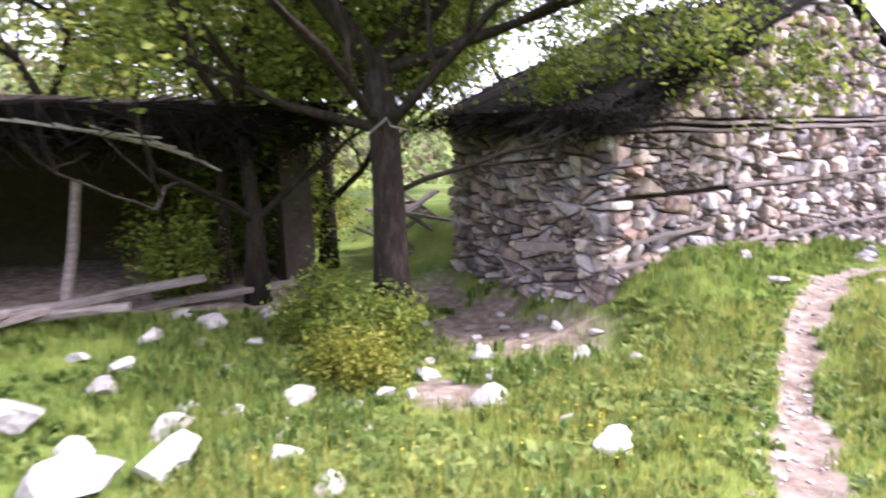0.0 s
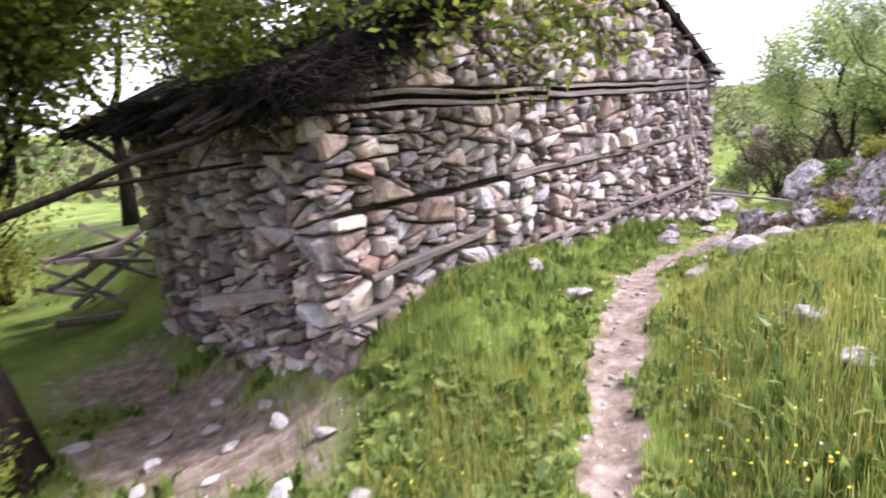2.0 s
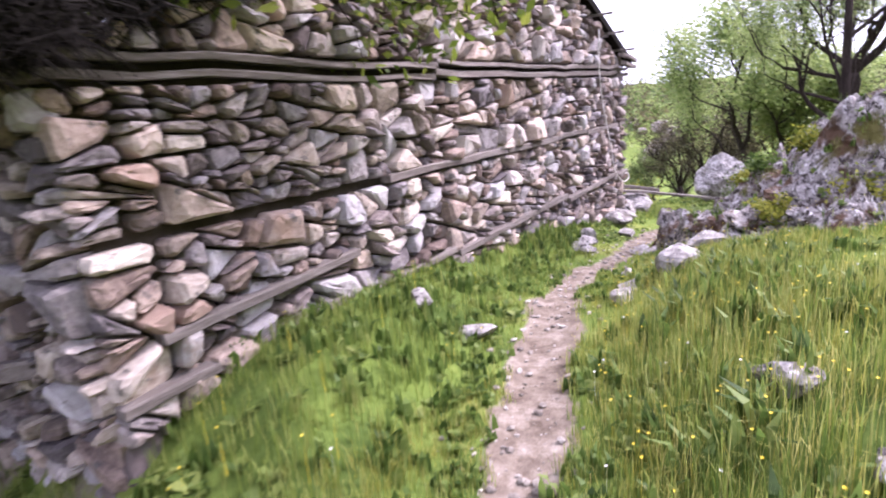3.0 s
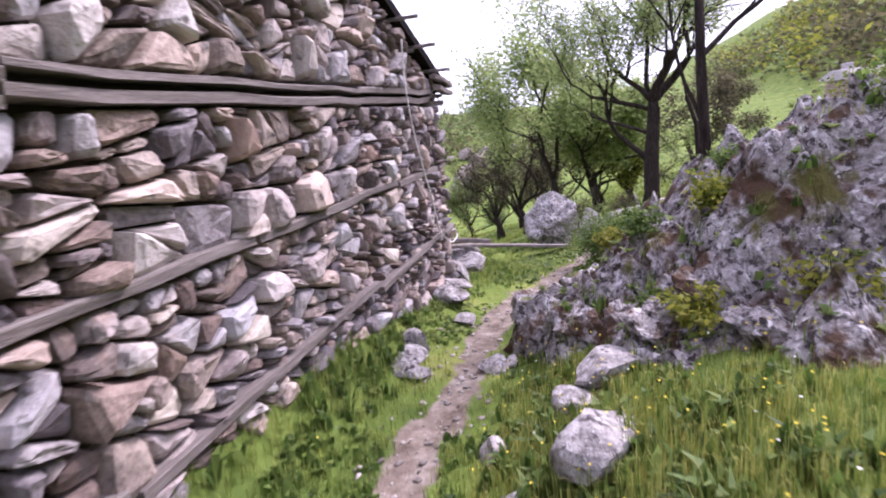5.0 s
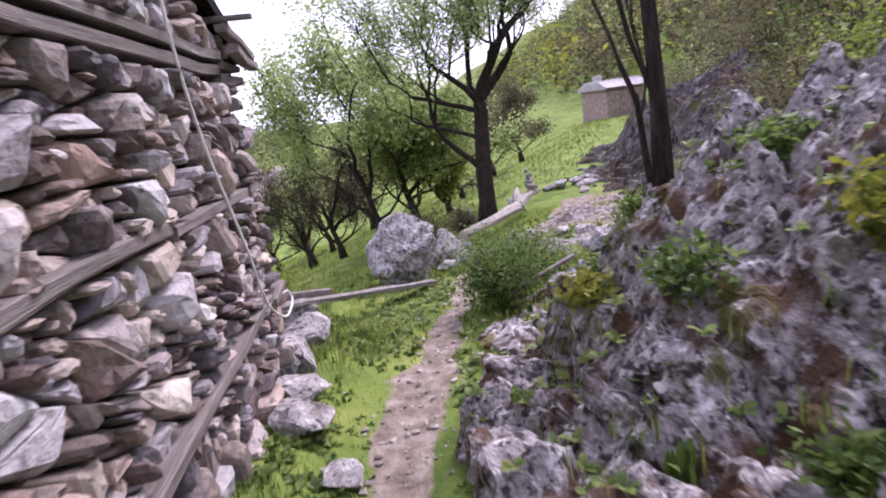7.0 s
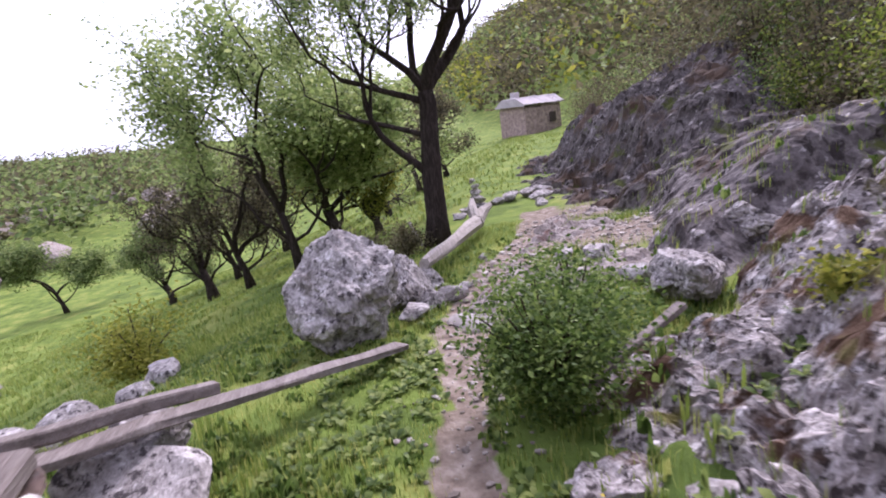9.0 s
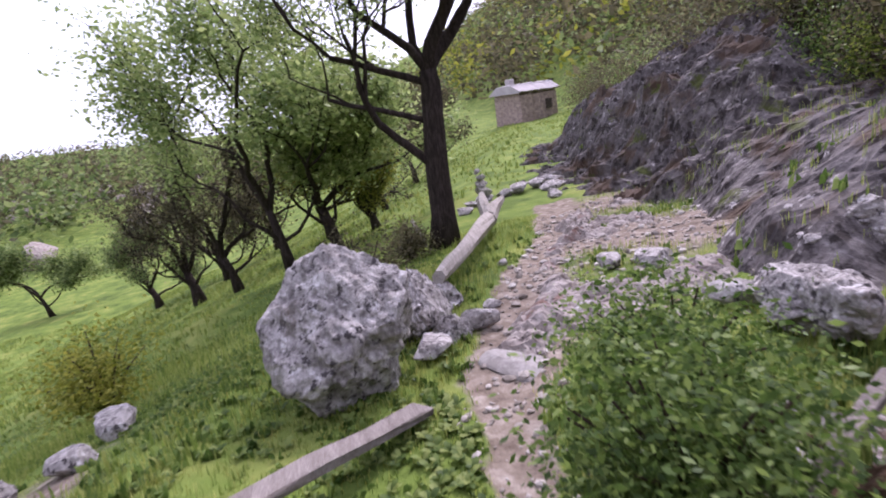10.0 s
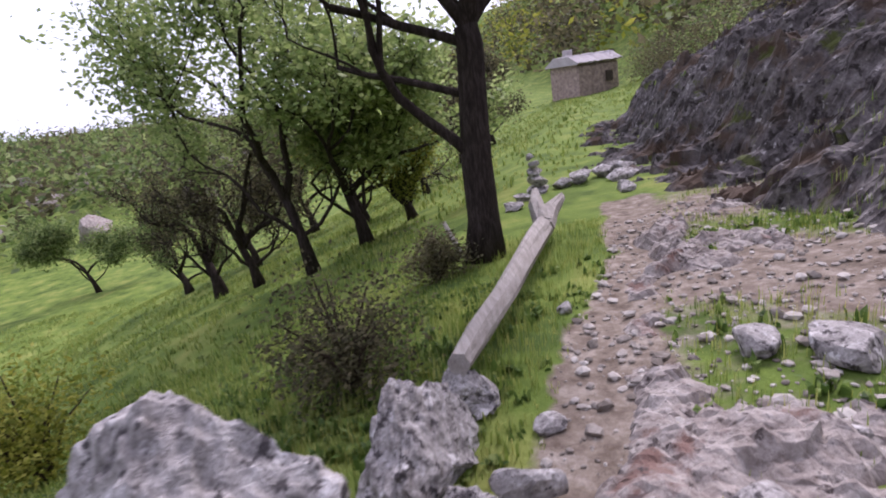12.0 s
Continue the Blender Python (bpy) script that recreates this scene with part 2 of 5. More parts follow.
M = {
    "stone": material("wall_stone", [(0.13, 0.105, 0.10), (0.28, 0.235, 0.215), (0.43, 0.375, 0.345), (0.56, 0.51, 0.475)], 3.0, 0.92, 0.9, 30, island=0.4, obj=0.4,
                      spots=[((0.30, 0.21, 0.155), 1.6, 0.6, 0.74), ((0.13, 0.115, 0.105), 9, 0.58, 0.66)], coords="World",
                      tints=[(1.0, 0.96, 0.9), (1.0, 1.0, 1.0), (0.88, 0.93, 1.0), (1.0, 0.9, 0.82), (0.95, 0.93, 0.95), (0.78, 0.82, 0.9), (1.0, 0.97, 0.88)]),
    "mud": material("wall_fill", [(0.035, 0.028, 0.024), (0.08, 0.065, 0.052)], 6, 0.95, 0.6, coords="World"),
    # first spots: near-black colour painted in for shaded pits and crevices
    "rock": material("weathered_rock", [(0.045, 0.037, 0.035), (0.165, 0.145, 0.138), (0.36, 0.33, 0.315), (0.62, 0.59, 0.56)], 9.0, 0.93, 1.0, 40,
                     spots=[((0.045, 0.037, 0.034), 15.0, 0.52, 0.58), ((0.56, 0.53, 0.52), 13.0, 0.57, 0.64), ((0.085, 0.05, 0.03), 2.6, 0.52, 0.6), ((0.10, 0.09, 0.025), 1.8, 0.58, 0.65)], coords="World"),
    # the dark spots again put the shade of pits into the colour
    "boulder": material("pitted_boulder", [(0.07, 0.06, 0.06), (0.19, 0.172, 0.162), (0.37, 0.343, 0.325), (0.58, 0.55, 0.52)], 9.0, 0.93, 1.0, 40,
                        spots=[((0.06, 0.052, 0.052), 17.0, 0.55, 0.61), ((0.54, 0.515, 0.50), 11.0, 0.58, 0.65), ((0.10, 0.085, 0.07), 3.0, 0.6, 0.7)], coords="World"),
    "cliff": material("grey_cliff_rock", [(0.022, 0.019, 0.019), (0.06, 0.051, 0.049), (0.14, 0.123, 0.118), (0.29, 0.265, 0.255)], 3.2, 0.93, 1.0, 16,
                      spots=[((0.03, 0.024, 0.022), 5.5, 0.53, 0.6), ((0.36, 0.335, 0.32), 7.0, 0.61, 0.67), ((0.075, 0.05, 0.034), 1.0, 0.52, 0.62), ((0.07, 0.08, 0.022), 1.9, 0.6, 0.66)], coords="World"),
    "white": material("pale_limestone", [(0.20, 0.18, 0.165), (0.34, 0.32, 0.30), (0.48, 0.465, 0.45)], 6, 0.9, 0.5, 30, obj=0.3, coords="World"),
    "weed": material("weed_leaf", [(0.058, 0.10, 0.02), (0.135, 0.195, 0.04), (0.25, 0.30, 0.08)], 2.0, 0.6, 0, 8, island=0.5, leaf=True, coords="World"),
    "timber": material("grey_timber", [(0.075, 0.062, 0.055), (0.17, 0.145, 0.13), (0.29, 0.26, 0.24)], 2.0, 0.85, 0.5, 14, stretch=(0.6, 9, 9)),
    "bleached": material("bleached_wood", [(0.15, 0.13, 0.112), (0.28, 0.25, 0.222), (0.42, 0.39, 0.355)], 2.0, 0.85, 0.5, 16, stretch=(0.6, 9, 9)),
    "bark": material("tree_bark", [(0.010, 0.008, 0.007), (0.032, 0.025, 0.021), (0.075, 0.062, 0.053)], 6, 0.95, 1.0, 18, stretch=(3, 3, 0.6)),
    "twig": material("dry_twig", [(0.028, 0.02, 0.015), (0.075, 0.055, 0.04)], 8, 0.95, 0.2),
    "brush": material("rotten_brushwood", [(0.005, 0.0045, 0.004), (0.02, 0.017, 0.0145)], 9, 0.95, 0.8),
    "leaf_fresh": material("fresh_green_leaf", [(0.15, 0.215, 0.065), (0.27, 0.35, 0.11), (0.42, 0.48, 0.19)], 1.0, 0.6, 0, 7, island=0.5, leaf=True, coords="World"),
    "dry_grass": material("seeding_grass", [(0.22, 0.235, 0.035), (0.36, 0.35, 0.07), (0.52, 0.48, 0.16)], 0.6, 0.7, 0, 3, island=0.5, leaf=True, coords="World"),
    "leaf": material("walnut_leaf", [(0.055, 0.088, 0.012), (0.125, 0.175, 0.022), (0.25, 0.285, 0.05)], 1.2, 0.55, 0, 7, island=0.5, leaf=True, coords="World"),
    "leaf_cool": material("tree_leaf", [(0.065, 0.10, 0.028), (0.145, 0.205, 0.058), (0.27, 0.32, 0.115)], 1.0, 0.6, 0, 7, island=0.5, leaf=True, coords="World"),
    "leaf_yellow": material("spring_leaf", [(0.09, 0.12, 0.014), (0.20, 0.22, 0.025), (0.34, 0.33, 0.06)], 1.0, 0.6, 0, 7, island=0.5, leaf=True, coords="World"),
    "leaf_olive": material("shrub_leaf", [(0.045, 0.042, 0.02), (0.095, 0.088, 0.042), (0.16, 0.14, 0.075)], 0.7, 0.7, 0, 7, island=0.5, leaf=True, coords="World"),
    "bramble": material("bramble_leaf", [(0.04, 0.075, 0.014), (0.10, 0.165, 0.032), (0.20, 0.27, 0.07)], 2.5, 0.55, 0, 9, island=0.5, leaf=True, coords="World"),
    "grass": material("meadow_grass", [(0.085, 0.14, 0.026), (0.195, 0.265, 0.048), (0.35, 0.375, 0.11)], 0.5, 0.6, 0, 3, island=0.5, leaf=True, coords="World"),
    "flower": material("yellow_flower", [(0.55, 0.42, 0.02), (0.75, 0.62, 0.06)], 5, 0.6, 0, island=0.4),
    "daisy": material("white_flower", [(0.6, 0.6, 0.55), (0.8, 0.8, 0.76)], 5, 0.6, 0),
    "slab": material("roof_slab", [(0.28, 0.25, 0.25), (0.44, 0.40, 0.40)], 1, 0.9, 0.4, 5),
    "rope": material("white_rope", [(0.5, 0.48, 0.45), (0.72, 0.7, 0.66)], 30, 0.8, 0.3),
    "gravel": material("path_grit", [(0.14, 0.118, 0.098), (0.265, 0.232, 0.2), (0.42, 0.385, 0.345)], 9, 0.92, 0.5, 30, island=0.5, coords="World"),
    "bedrock": material("pale_bedrock", [(0.09, 0.07, 0.06), (0.205, 0.17, 0.15), (0.345, 0.305, 0.275), (0.50, 0.46, 0.425)], 5.5, 0.92, 1.0, 26, spots=[((0.17, 0.105, 0.085), 2.6, 0.56, 0.64), ((0.07, 0.055, 0.05), 11.0, 0.57, 0.63)], coords="World"),
    "red": material("reddish_stone", [(0.22, 0.14, 0.11), (0.35, 0.25, 0.20), (0.45, 0.355, 0.30)], 4, 0.92, 0.5, 26, coords="World"),
}


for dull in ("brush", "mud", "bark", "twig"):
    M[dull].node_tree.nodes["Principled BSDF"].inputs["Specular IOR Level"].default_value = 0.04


def ground_material():
    m = bpy.data.materials.new("hillside_ground")
    m.use_nodes = True
    n, l = m.node_tree.nodes, m.node_tree.links
    p = n["Principled BSDF"]
    p.inputs["Roughness"].default_value, p.inputs["Specular IOR Level"].default_value = 0.95, 0.1
    geo = n.new("ShaderNodeNewGeometry")

    def noise_of(s, d=6.0):
        t = n.new("ShaderNodeTexNoise")
        t.inputs["Scale"].default_value, t.inputs["Detail"].default_value, t.inputs["Roughness"].default_value = s, d, 0.65
        l.new(geo.outputs["Position"], t.inputs["Vector"])
        return t.outputs["Fac"]

    def ramp_of(v, *stops):
        r = n.new("ShaderNodeValToRGB")
        e = r.color_ramp.elements
        e[0].position, e[0].color = stops[0][0], (*stops[0][1], 1)
        e[1].position, e[1].color = stops[-1][0], (*stops[-1][1], 1)
        for at, c in stops[1:-1]:
            e.new(at).color = (*c, 1)
        l.new(v, r.inputs[0])
        return r.outputs[0]

    def mix_of(f, a, b):
        x = n.new("ShaderNodeMixRGB")
        l.new(f, x.inputs[0]), l.new(a, x.inputs[1]), l.new(b, x.inputs[2])
        return x.outputs[0]

    turf = ramp_of(noise_of(0.9), (0.34, (0.055, 0.088, 0.018)), (0.52, (0.12, 0.17, 0.032)), (0.68, (0.21, 0.23, 0.06)))
    soil = ramp_of(noise_of(7), (0.32, (0.10, 0.075, 0.056)), (0.52, (0.205, 0.165, 0.13)), (0.7, (0.335, 0.29, 0.245)))
    att = n.new("ShaderNodeAttribute")
    att.attribute_name = "worn"
    edge = n.new("ShaderNodeMath")
    edge.operation = "MULTIPLY_ADD"
    edge.inputs[1].default_value = 0.7
    l.new(noise_of(6), edge.inputs[0]), l.new(att.outputs["Fac"], edge.inputs[2])
    cut = ramp_of(edge.outputs[0], (0.62, (0, 0, 0)), (0.86, (1, 1, 1)))
    l.new(mix_of(cut, turf, soil), p.inputs["Base Color"])
    b = n.new("ShaderNodeBump")
    b.inputs["Strength"].default_value, b.inputs["Distance"].default_value = 0.6, 0.04
    l.new(noise_of(18), b.inputs["Height"]), l.new(b.outputs[0], p.inputs["Normal"])
    return m


# ---- building helpers ----
def mesh_of(name, verts, faces, smooth=False):
    me = bpy.data.meshes.new(name)
    me.from_pydata([tuple(map(float, v)) for v in verts] if not isinstance(verts, np.ndarray) else verts.tolist(), [], faces if isinstance(faces, list) else faces.tolist())
    me.update()
    if smooth:
        me.polygons.foreach_set("use_smooth", [True] * len(me.polygons))
    return me


def thing(name, label="", category="", group="", kind="", at=(0, 0, 0)):
    ob = new(name)
    ob.empty_display_size = 0.1
    ob.location = at
    return tagged(ob, label, category, group, kind)


def solid(name, verts, faces, mat, parent=None, label="", smooth=False, category="", group="", kind=""):
    ob = new(name, mesh_of(name, verts, faces, smooth))
    ob.data.materials.append(mat)
    if parent is not None:
        ob.parent = parent
        ob.matrix_parent_inverse = Matrix.Translation(-Vector(parent.location))
    return tagged(ob, label, category, group, kind)


class Soup:
    """Collects many small pieces for one mesh."""

    def __init__(self):
        self.v, self.f, self.n = [], [], 0

    def add(self, verts, faces):
        self.v.append(np.asarray(verts, float))
        self.f.extend([[i + self.n for i in q] for q in faces])
        self.n += len(verts)

    def ob(self, name, mat, parent=None, label="", smooth=False, **tags):
        return solid(name, np.concatenate(self.v), self.f, mat, parent, label, smooth, **tags)


def tube(points, radii, sides=8, wobble=0.0, seed=0, cap=True):
    """A tapered round limb along points."""
    pts = [Vector(p) for p in points]
    verts, faces = [], []
    rnd = random.Random(seed)
    side = Vector((0.31, 0.95, 0.1))
    for i, p in enumerate(pts):
        d = (pts[min(i + 1, len(pts) - 1)] - pts[max(i - 1, 0)]).normalized()
        u = d.cross(side)
        if u.length < 1e-3:
            u = d.cross(Vector((1, 0, 0)))
        u.normalize()
        w = d.cross(u)
        for k in range(sides):
            a = 2 * math.pi * k / sides
            r = radii[i] * (1 + wobble * rnd.uniform(-1, 1))
            verts.append(p + (u * math.cos(a) + w * math.sin(a)) * r)
    for i in range(len(pts) - 1):
        for k in range(sides):
            a, b = i * sides + k, i * sides + (k + 1) % sides
            faces.append([a, b, b + sides, a + sides])
    if cap:
        faces.append(list(range(sides))[::-1])
        faces.append([len(verts) - sides + k for k in range(sides)])
    return [tuple(v) for v in verts], faces


ICO = {}


def ico(level):
    if level not in ICO:
        bm = bmesh.new()
        bmesh.ops.create_icosphere(bm, subdivisions=level, radius=1)
        ICO[level] = (np.array([v.co[:] for v in bm.verts]), [[v.index for v in f.verts] for f in bm.faces])
        bm.free()
    return ICO[level]


def rock_shape(size, seed, level=3, rough=0.2, cuts=11):
    """An angular stone: a ball cut by flat planes, then roughened. Its base is near z = 0."""
    rnd = np.random.RandomState(seed)
    v, f = ico(level)
    v = v.copy()
    for _ in range(cuts):
        d = rnd.normal(size=3)
        d /= np.linalg.norm(d)
        lim = rnd.uniform(0.42, 0.8)
        h = v @ d
        v -= np.where(h > lim, (h - lim) * 0.92, 0)[:, None] * d
    k = 1 + rough * fbm(v[:, 0] * 1.6 + seed, v[:, 1] * 1.6, v[:, 2] * 1.6, 4, seed) * 1.6
    v = v * k[:, None]
    v = v * (np.array(size) / 2)
    v[:, 2] -= v[:, 2].min() + size[2] * 0.12
    return v, f


def turn_z(v, a):
    c, s = math.cos(a), math.sin(a)
    return np.stack([v[:, 0] * c - v[:, 1] * s, v[:, 0] * s + v[:, 1] * c, v[:, 2]], 1)


def stone_at(name, x, y, size, seed, mat, label, level=2, rough=0.16, spin=None, sink=0.0, group=""):
    v, f = rock_shape(size, seed, level, rough)
    v = turn_z(v, seed * 1.7 if spin is None else spin)
    v = v + np.array((x, y, float(land(x, y)) - sink))
    return solid(name, v, f, mat, None, label, False, "stone", group)


def leaves(centres, n_each, spread, size, seed, flat=0.6):
    """Folded leaf pairs (two triangles each) scattered round centres."""
    rnd = np.random.RandomState(seed)
    c = np.repeat(np.asarray(centres, float), n_each, axis=0)
    n = len(c)
    p = c + rnd.normal(size=(n, 3)) * np.asarray(spread)
    a = rnd.normal(size=(n, 3))
    a[:, 2] *= flat
    a /= np.linalg.norm(a, axis=1)[:, None]
    b = np.cross(a, rnd.normal(size=(n, 3)))
    b /= np.linalg.norm(b, axis=1)[:, None] + 1e-9
    s = size * rnd.uniform(0.6, 1.35, n)[:, None]
    q = np.stack([p, p + a * s * 0.5 + b * s * 0.26, p + a * s, p + a * s * 0.5 - b * s * 0.26], 1).reshape(-1, 3)
    f = np.arange(n * 4).reshape(-1, 4)
    return q, f


def grow(soup, tips, start, way, length, radius, depth, rnd, bend=0.25, up=0.1, split=(2, 3), sides=7):
    """A limb with its branches; tips collects where leaves sit."""
    pts, p, d = [Vector(start)], Vector(start), Vector(way).normalized()
    steps = 4
    for k in range(steps):
        d = (d + Vector((rnd.uniform(-bend, bend), rnd.uniform(-bend, bend), rnd.uniform(-bend, bend) + up))).normalized()
        p = p + d * (length / steps)
        pts.append(p.copy())
    end = radius * 0.62
    soup.add(*tube(pts, [radius + (end - radius) * k / steps for k in range(steps + 1)], sides, 0.06, rnd.randrange(999), cap=False))
    if depth <= 1:
        tips.extend([tuple(q) for q in pts[1:]])
    if depth == 0:
        return
    for k in range(rnd.randint(*split)):
        at = pts[-1] if k == 0 else pts[rnd.randint(2, steps)]
        nd = (d + Vector((rnd.uniform(-1, 1), rnd.uniform(-1, 1), rnd.uniform(-0.5, 0.7))) * 0.85).normalized()
        grow(soup, tips, at, nd, length * rnd.uniform(0.6, 0.9), end * rnd.uniform(0.6, 0.9), depth - 1, rnd, bend, up, split, max(4, sides - 1))


def twigs(tips, each, length, radius, seed):
    """Thin three-sided twigs from every tip; also gives the points along them where leaves sit."""
    r = np.random.RandomState(seed)
    a = np.repeat(np.asarray(tips, float), each, axis=0)
    n = len(a)
    d = r.normal(size=(n, 3)) + np.array((0, 0, 0.25))
    d /= np.linalg.norm(d, axis=1)[:, None]
    ln = length * r.uniform(0.4, 1.3, n)[:, None]
    m = a + d * ln * 0.5 + r.normal(size=(n, 3)) * length * 0.09
    b = m + (d + r.normal(size=(n, 3)) * 0.35) * ln * 0.5
    rings = []
    for p, q in ((a, 1.0), (m, 0.75), (b, 0.35)):
        for k in range(3):
            t = 2 * math.pi * k / 3
            rings.append(p + radius * q * np.array((math.cos(t), math.sin(t), 0.4 * math.cos(t + 1))))
    v = np.stack(rings, 1).reshape(-1, 3)
    base = np.arange(n)[:, None] * 9
    f = np.concatenate([base + np.array((i * 3 + k, i * 3 + (k + 1) % 3, i * 3 + 3 + (k + 1) % 3, i * 3 + 3 + k)) for i in (0, 1) for k in range(3)])
    return v, f, np.concatenate([m, b, (m + b) / 2])


def tree(name, label, x, y, trunk_pts, radius, limbs, leaf_mat, leaf_n, leaf_size, spread, seed, depth=3, z=None, split=(2, 3), keep=None, group="", twig=(2, 0.4, 0.006), bend=0.25):
    """trunk_pts: offsets from the base; limbs: (index on the trunk, direction, length, radius)."""
    base = Vector((x, y, float(land(x, y)) if z is None else z))
    t = thing(name, label, "tree", group, at=base)
    rnd = random.Random(seed)
    s, tips = Soup(), []
    pts = [base + Vector(p) for p in trunk_pts]
    n = len(pts)
    radii = [radius * (1.45 if i == 0 else 1.0 - 0.35 * i / (n - 1)) for i in range(n)]
    s.add(*tube(pts, radii, 12, 0.07, seed))
    for i, way, length, r in limbs:
        grow(s, tips, pts[i], way, length, r, depth, rnd, bend, split=split)
    s.ob("trunk", M["bark"], t, smooth=True)
    if keep is not None:
        tips = [q for q in tips if keep(q)]
    v, f, ends = twigs(tips, *twig, seed)
    solid("twigwork", v, f, M["bark"], t, kind="stuff")
    if leaf_n and tips:
        ends = ends[np.random.RandomState(seed).permutation(len(ends))[:max(1, int(len(ends) * 0.75))]]
        q, f = leaves(ends, max(1, round(leaf_n / len(ends))), spread, leaf_size, seed)
        solid("crown", q, f, leaf_mat, t)
    return t


def bush(name, label, x, y, size, leaf_mat, n, leaf_size, seed, stems=7, group="", z=None, category="bush"):
    base = Vector((x, y, float(land(x, y)) if z is None else z))
    t = thing(name, label, category, group, at=base)
    rnd = random.Random(seed)
    s, cs = Soup(), []
    for k in range(stems):
        a = rnd.uniform(0, 2 * math.pi)
        r = math.sqrt(rnd.random())
        tip = base + Vector((math.cos(a) * size[0] / 2 * r * 0.85, math.sin(a) * size[1] / 2 * r * 0.85, size[2] * rnd.uniform(0.55, 0.95) * (1 - 0.45 * r)))
        midp = base.lerp(tip, 0.5) + Vector((0, 0, size[2] * 0.1))
        s.add(*tube([base, midp, tip], [0.012 * max(size), 0.009 * max(size), 0.004 * max(size)], 5, 0, k, cap=False))
        for q in range(4):
            cs.append(tuple(base.lerp(tip, 0.35 + 0.2 * q) + Vector((rnd.uniform(-1, 1), rnd.uniform(-1, 1), rnd.uniform(-0.4, 0.6))) * 0.14 * max(size)))
    s.ob("branchwork", M["twig"], t)
    q, f = leaves(cs, max(1, n // len(cs)), (size[0] * 0.11, size[1] * 0.11, size[2] * 0.11), leaf_size, seed)
    solid("foliage", q, f, leaf_mat, t)
    return t


def box(c, size, rz=0.0, chip=0.0, seed=0):
    """A beam with uneven edges, long axis x, as eight rings' worth of vertices."""
    rnd = random.Random(seed)
    n = max(2, int(size[0] / 0.35))
    verts, faces = [], []
    for i in range(n + 1):
        u = -0.5 + i / n
        jx, jy, jz = rnd.uniform(-chip, chip), rnd.uniform(-chip, chip), rnd.uniform(-chip, chip)
        w, h = size[1] / 2, size[2] / 2
        b = min(w, h) * 0.25
        for yy, zz in ((-w + b, -h), (w - b, -h), (w, -h + b), (w, h - b), (w - b, h), (-w + b, h), (-w, h - b), (-w, -h + b)):
            verts.append((u * size[0] + (jx if 0 < i < n else 0), yy + jy + rnd.uniform(-chip, chip) * 0.4, zz + jz + rnd.uniform(-chip, chip) * 0.4))
    for i in range(n):
        for k in range(8):
            a, b2 = i * 8 + k, i * 8 + (k + 1) % 8
            faces.append([a, a + 8, b2 + 8, b2])
    faces.append(list(range(8)))
    faces.append([n * 8 + 7 - k for k in range(8)])
    v = turn_z(np.array(verts), rz) + np.array(c)
    return v, faces


def span(a, b, width, height, chip=0.01, seed=0):
    """A beam from a to b."""
    a, b = Vector(a), Vector(b)
    v, f = box((0, 0, 0), ((b - a).length, width, height), 0, chip, seed)
    q = (b - a).to_track_quat("X", "Z")
    m = (a + b) / 2
    return np.array([tuple(q @ Vector(p) + m) for p in v]), f


# ---- ground ----
def axis(lo, hi, fine_lo, fine_hi, d):
    out = [fine_lo]
    while out[-1] < fine_hi:
        out.append(out[-1] + d)
    k = d
    while out[-1] < hi:
        k = min(k * 1.09, 25)
        out.append(out[-1] + k)
    k, low = d, [fine_lo]
    while low[-1] > lo:
        k = min(k * 1.09, 25)
        low.append(low[-1] - k)
    return np.array(low[:0:-1] + out)


gx, gy = axis(-600, 700, -2, 20, 0.09), axis(-600, 600, -2.5, 7, 0.09)
GX, GY = np.meshgrid(gx, gy, indexing="ij")
GZ = land(GX, GY)
nx, ny = GX.shape
idx = np.arange(nx * ny).reshape(nx, ny)
faces = np.stack([idx[:-1, :-1], idx[1:, :-1], idx[1:, 1:], idx[:-1, 1:]], -1).reshape(-1, 4)
ground = new("ground", mesh_of("ground", np.stack([GX, GY, GZ], -1).reshape(-1, 3), faces, True))
tagged(ground, "grassy hillside with a trodden stony earth path", "ground", kind="structure")
ground.data.materials.append(ground_material())


def worn_at(x, y):
    yc, _ = trail(x)
    off = y - yc
    half = 0.15 + 0.03 * np.sin(x * 1.3) + 0.08 * vnoise(x * 2.3, y * 2.3, 0, 12) + 0.04 * vnoise(x * 7, y * 7, 0, 13) + 0.14 * step(14.0, 15.0, x)
    w = 1 - step(half * 0.6, half * 1.6, np.abs(off)) + 0
    w = np.where((x < 22) & (x > -8), w, 0)
    # bare trodden gravel uphill of the path at its far end, and by the shaded wall
    gravel = step(14.2, 15.4, x) * step(23, 20, x) * step(-3.4, -2.2, off) * step(0.35, -0.1, off + 0.5 * fbm(x * 1.3, y * 1.3, 0, 3, 47)) * (0.5 + 0.3 * vnoise(x * 0.9, y * 0.9, 0, 44))
    shade = np.exp(-((x - 3.3) / 0.9) ** 2 - ((y - 5.6) / 2.0) ** 2) * (0.75 + 0.45 * vnoise(x * 2.1, y * 2.1, 0, 52))
    patch = np.exp(-((x - 1.75) / 0.35) ** 2 - ((y - 3.7) / 0.5) ** 2) * 0.9
    mound = np.exp(-((x - 15.3) / 0.9) ** 2 - ((y - 5.6) / 0.5) ** 2) * 0.6
    floor = step(-6.5, -5.5, x) * step(1.9, 1.4, x) * step(6.4, 7.2, y) * step(10.4, 9.8, y)
    return np.maximum.reduce([w, gravel, shade, patch, mound, floor])


wa = ground.data.attributes.new("worn", "FLOAT", "POINT")
wa.data.foreach_set("value", worn_at(GX, GY).reshape(-1).astype(np.float32))


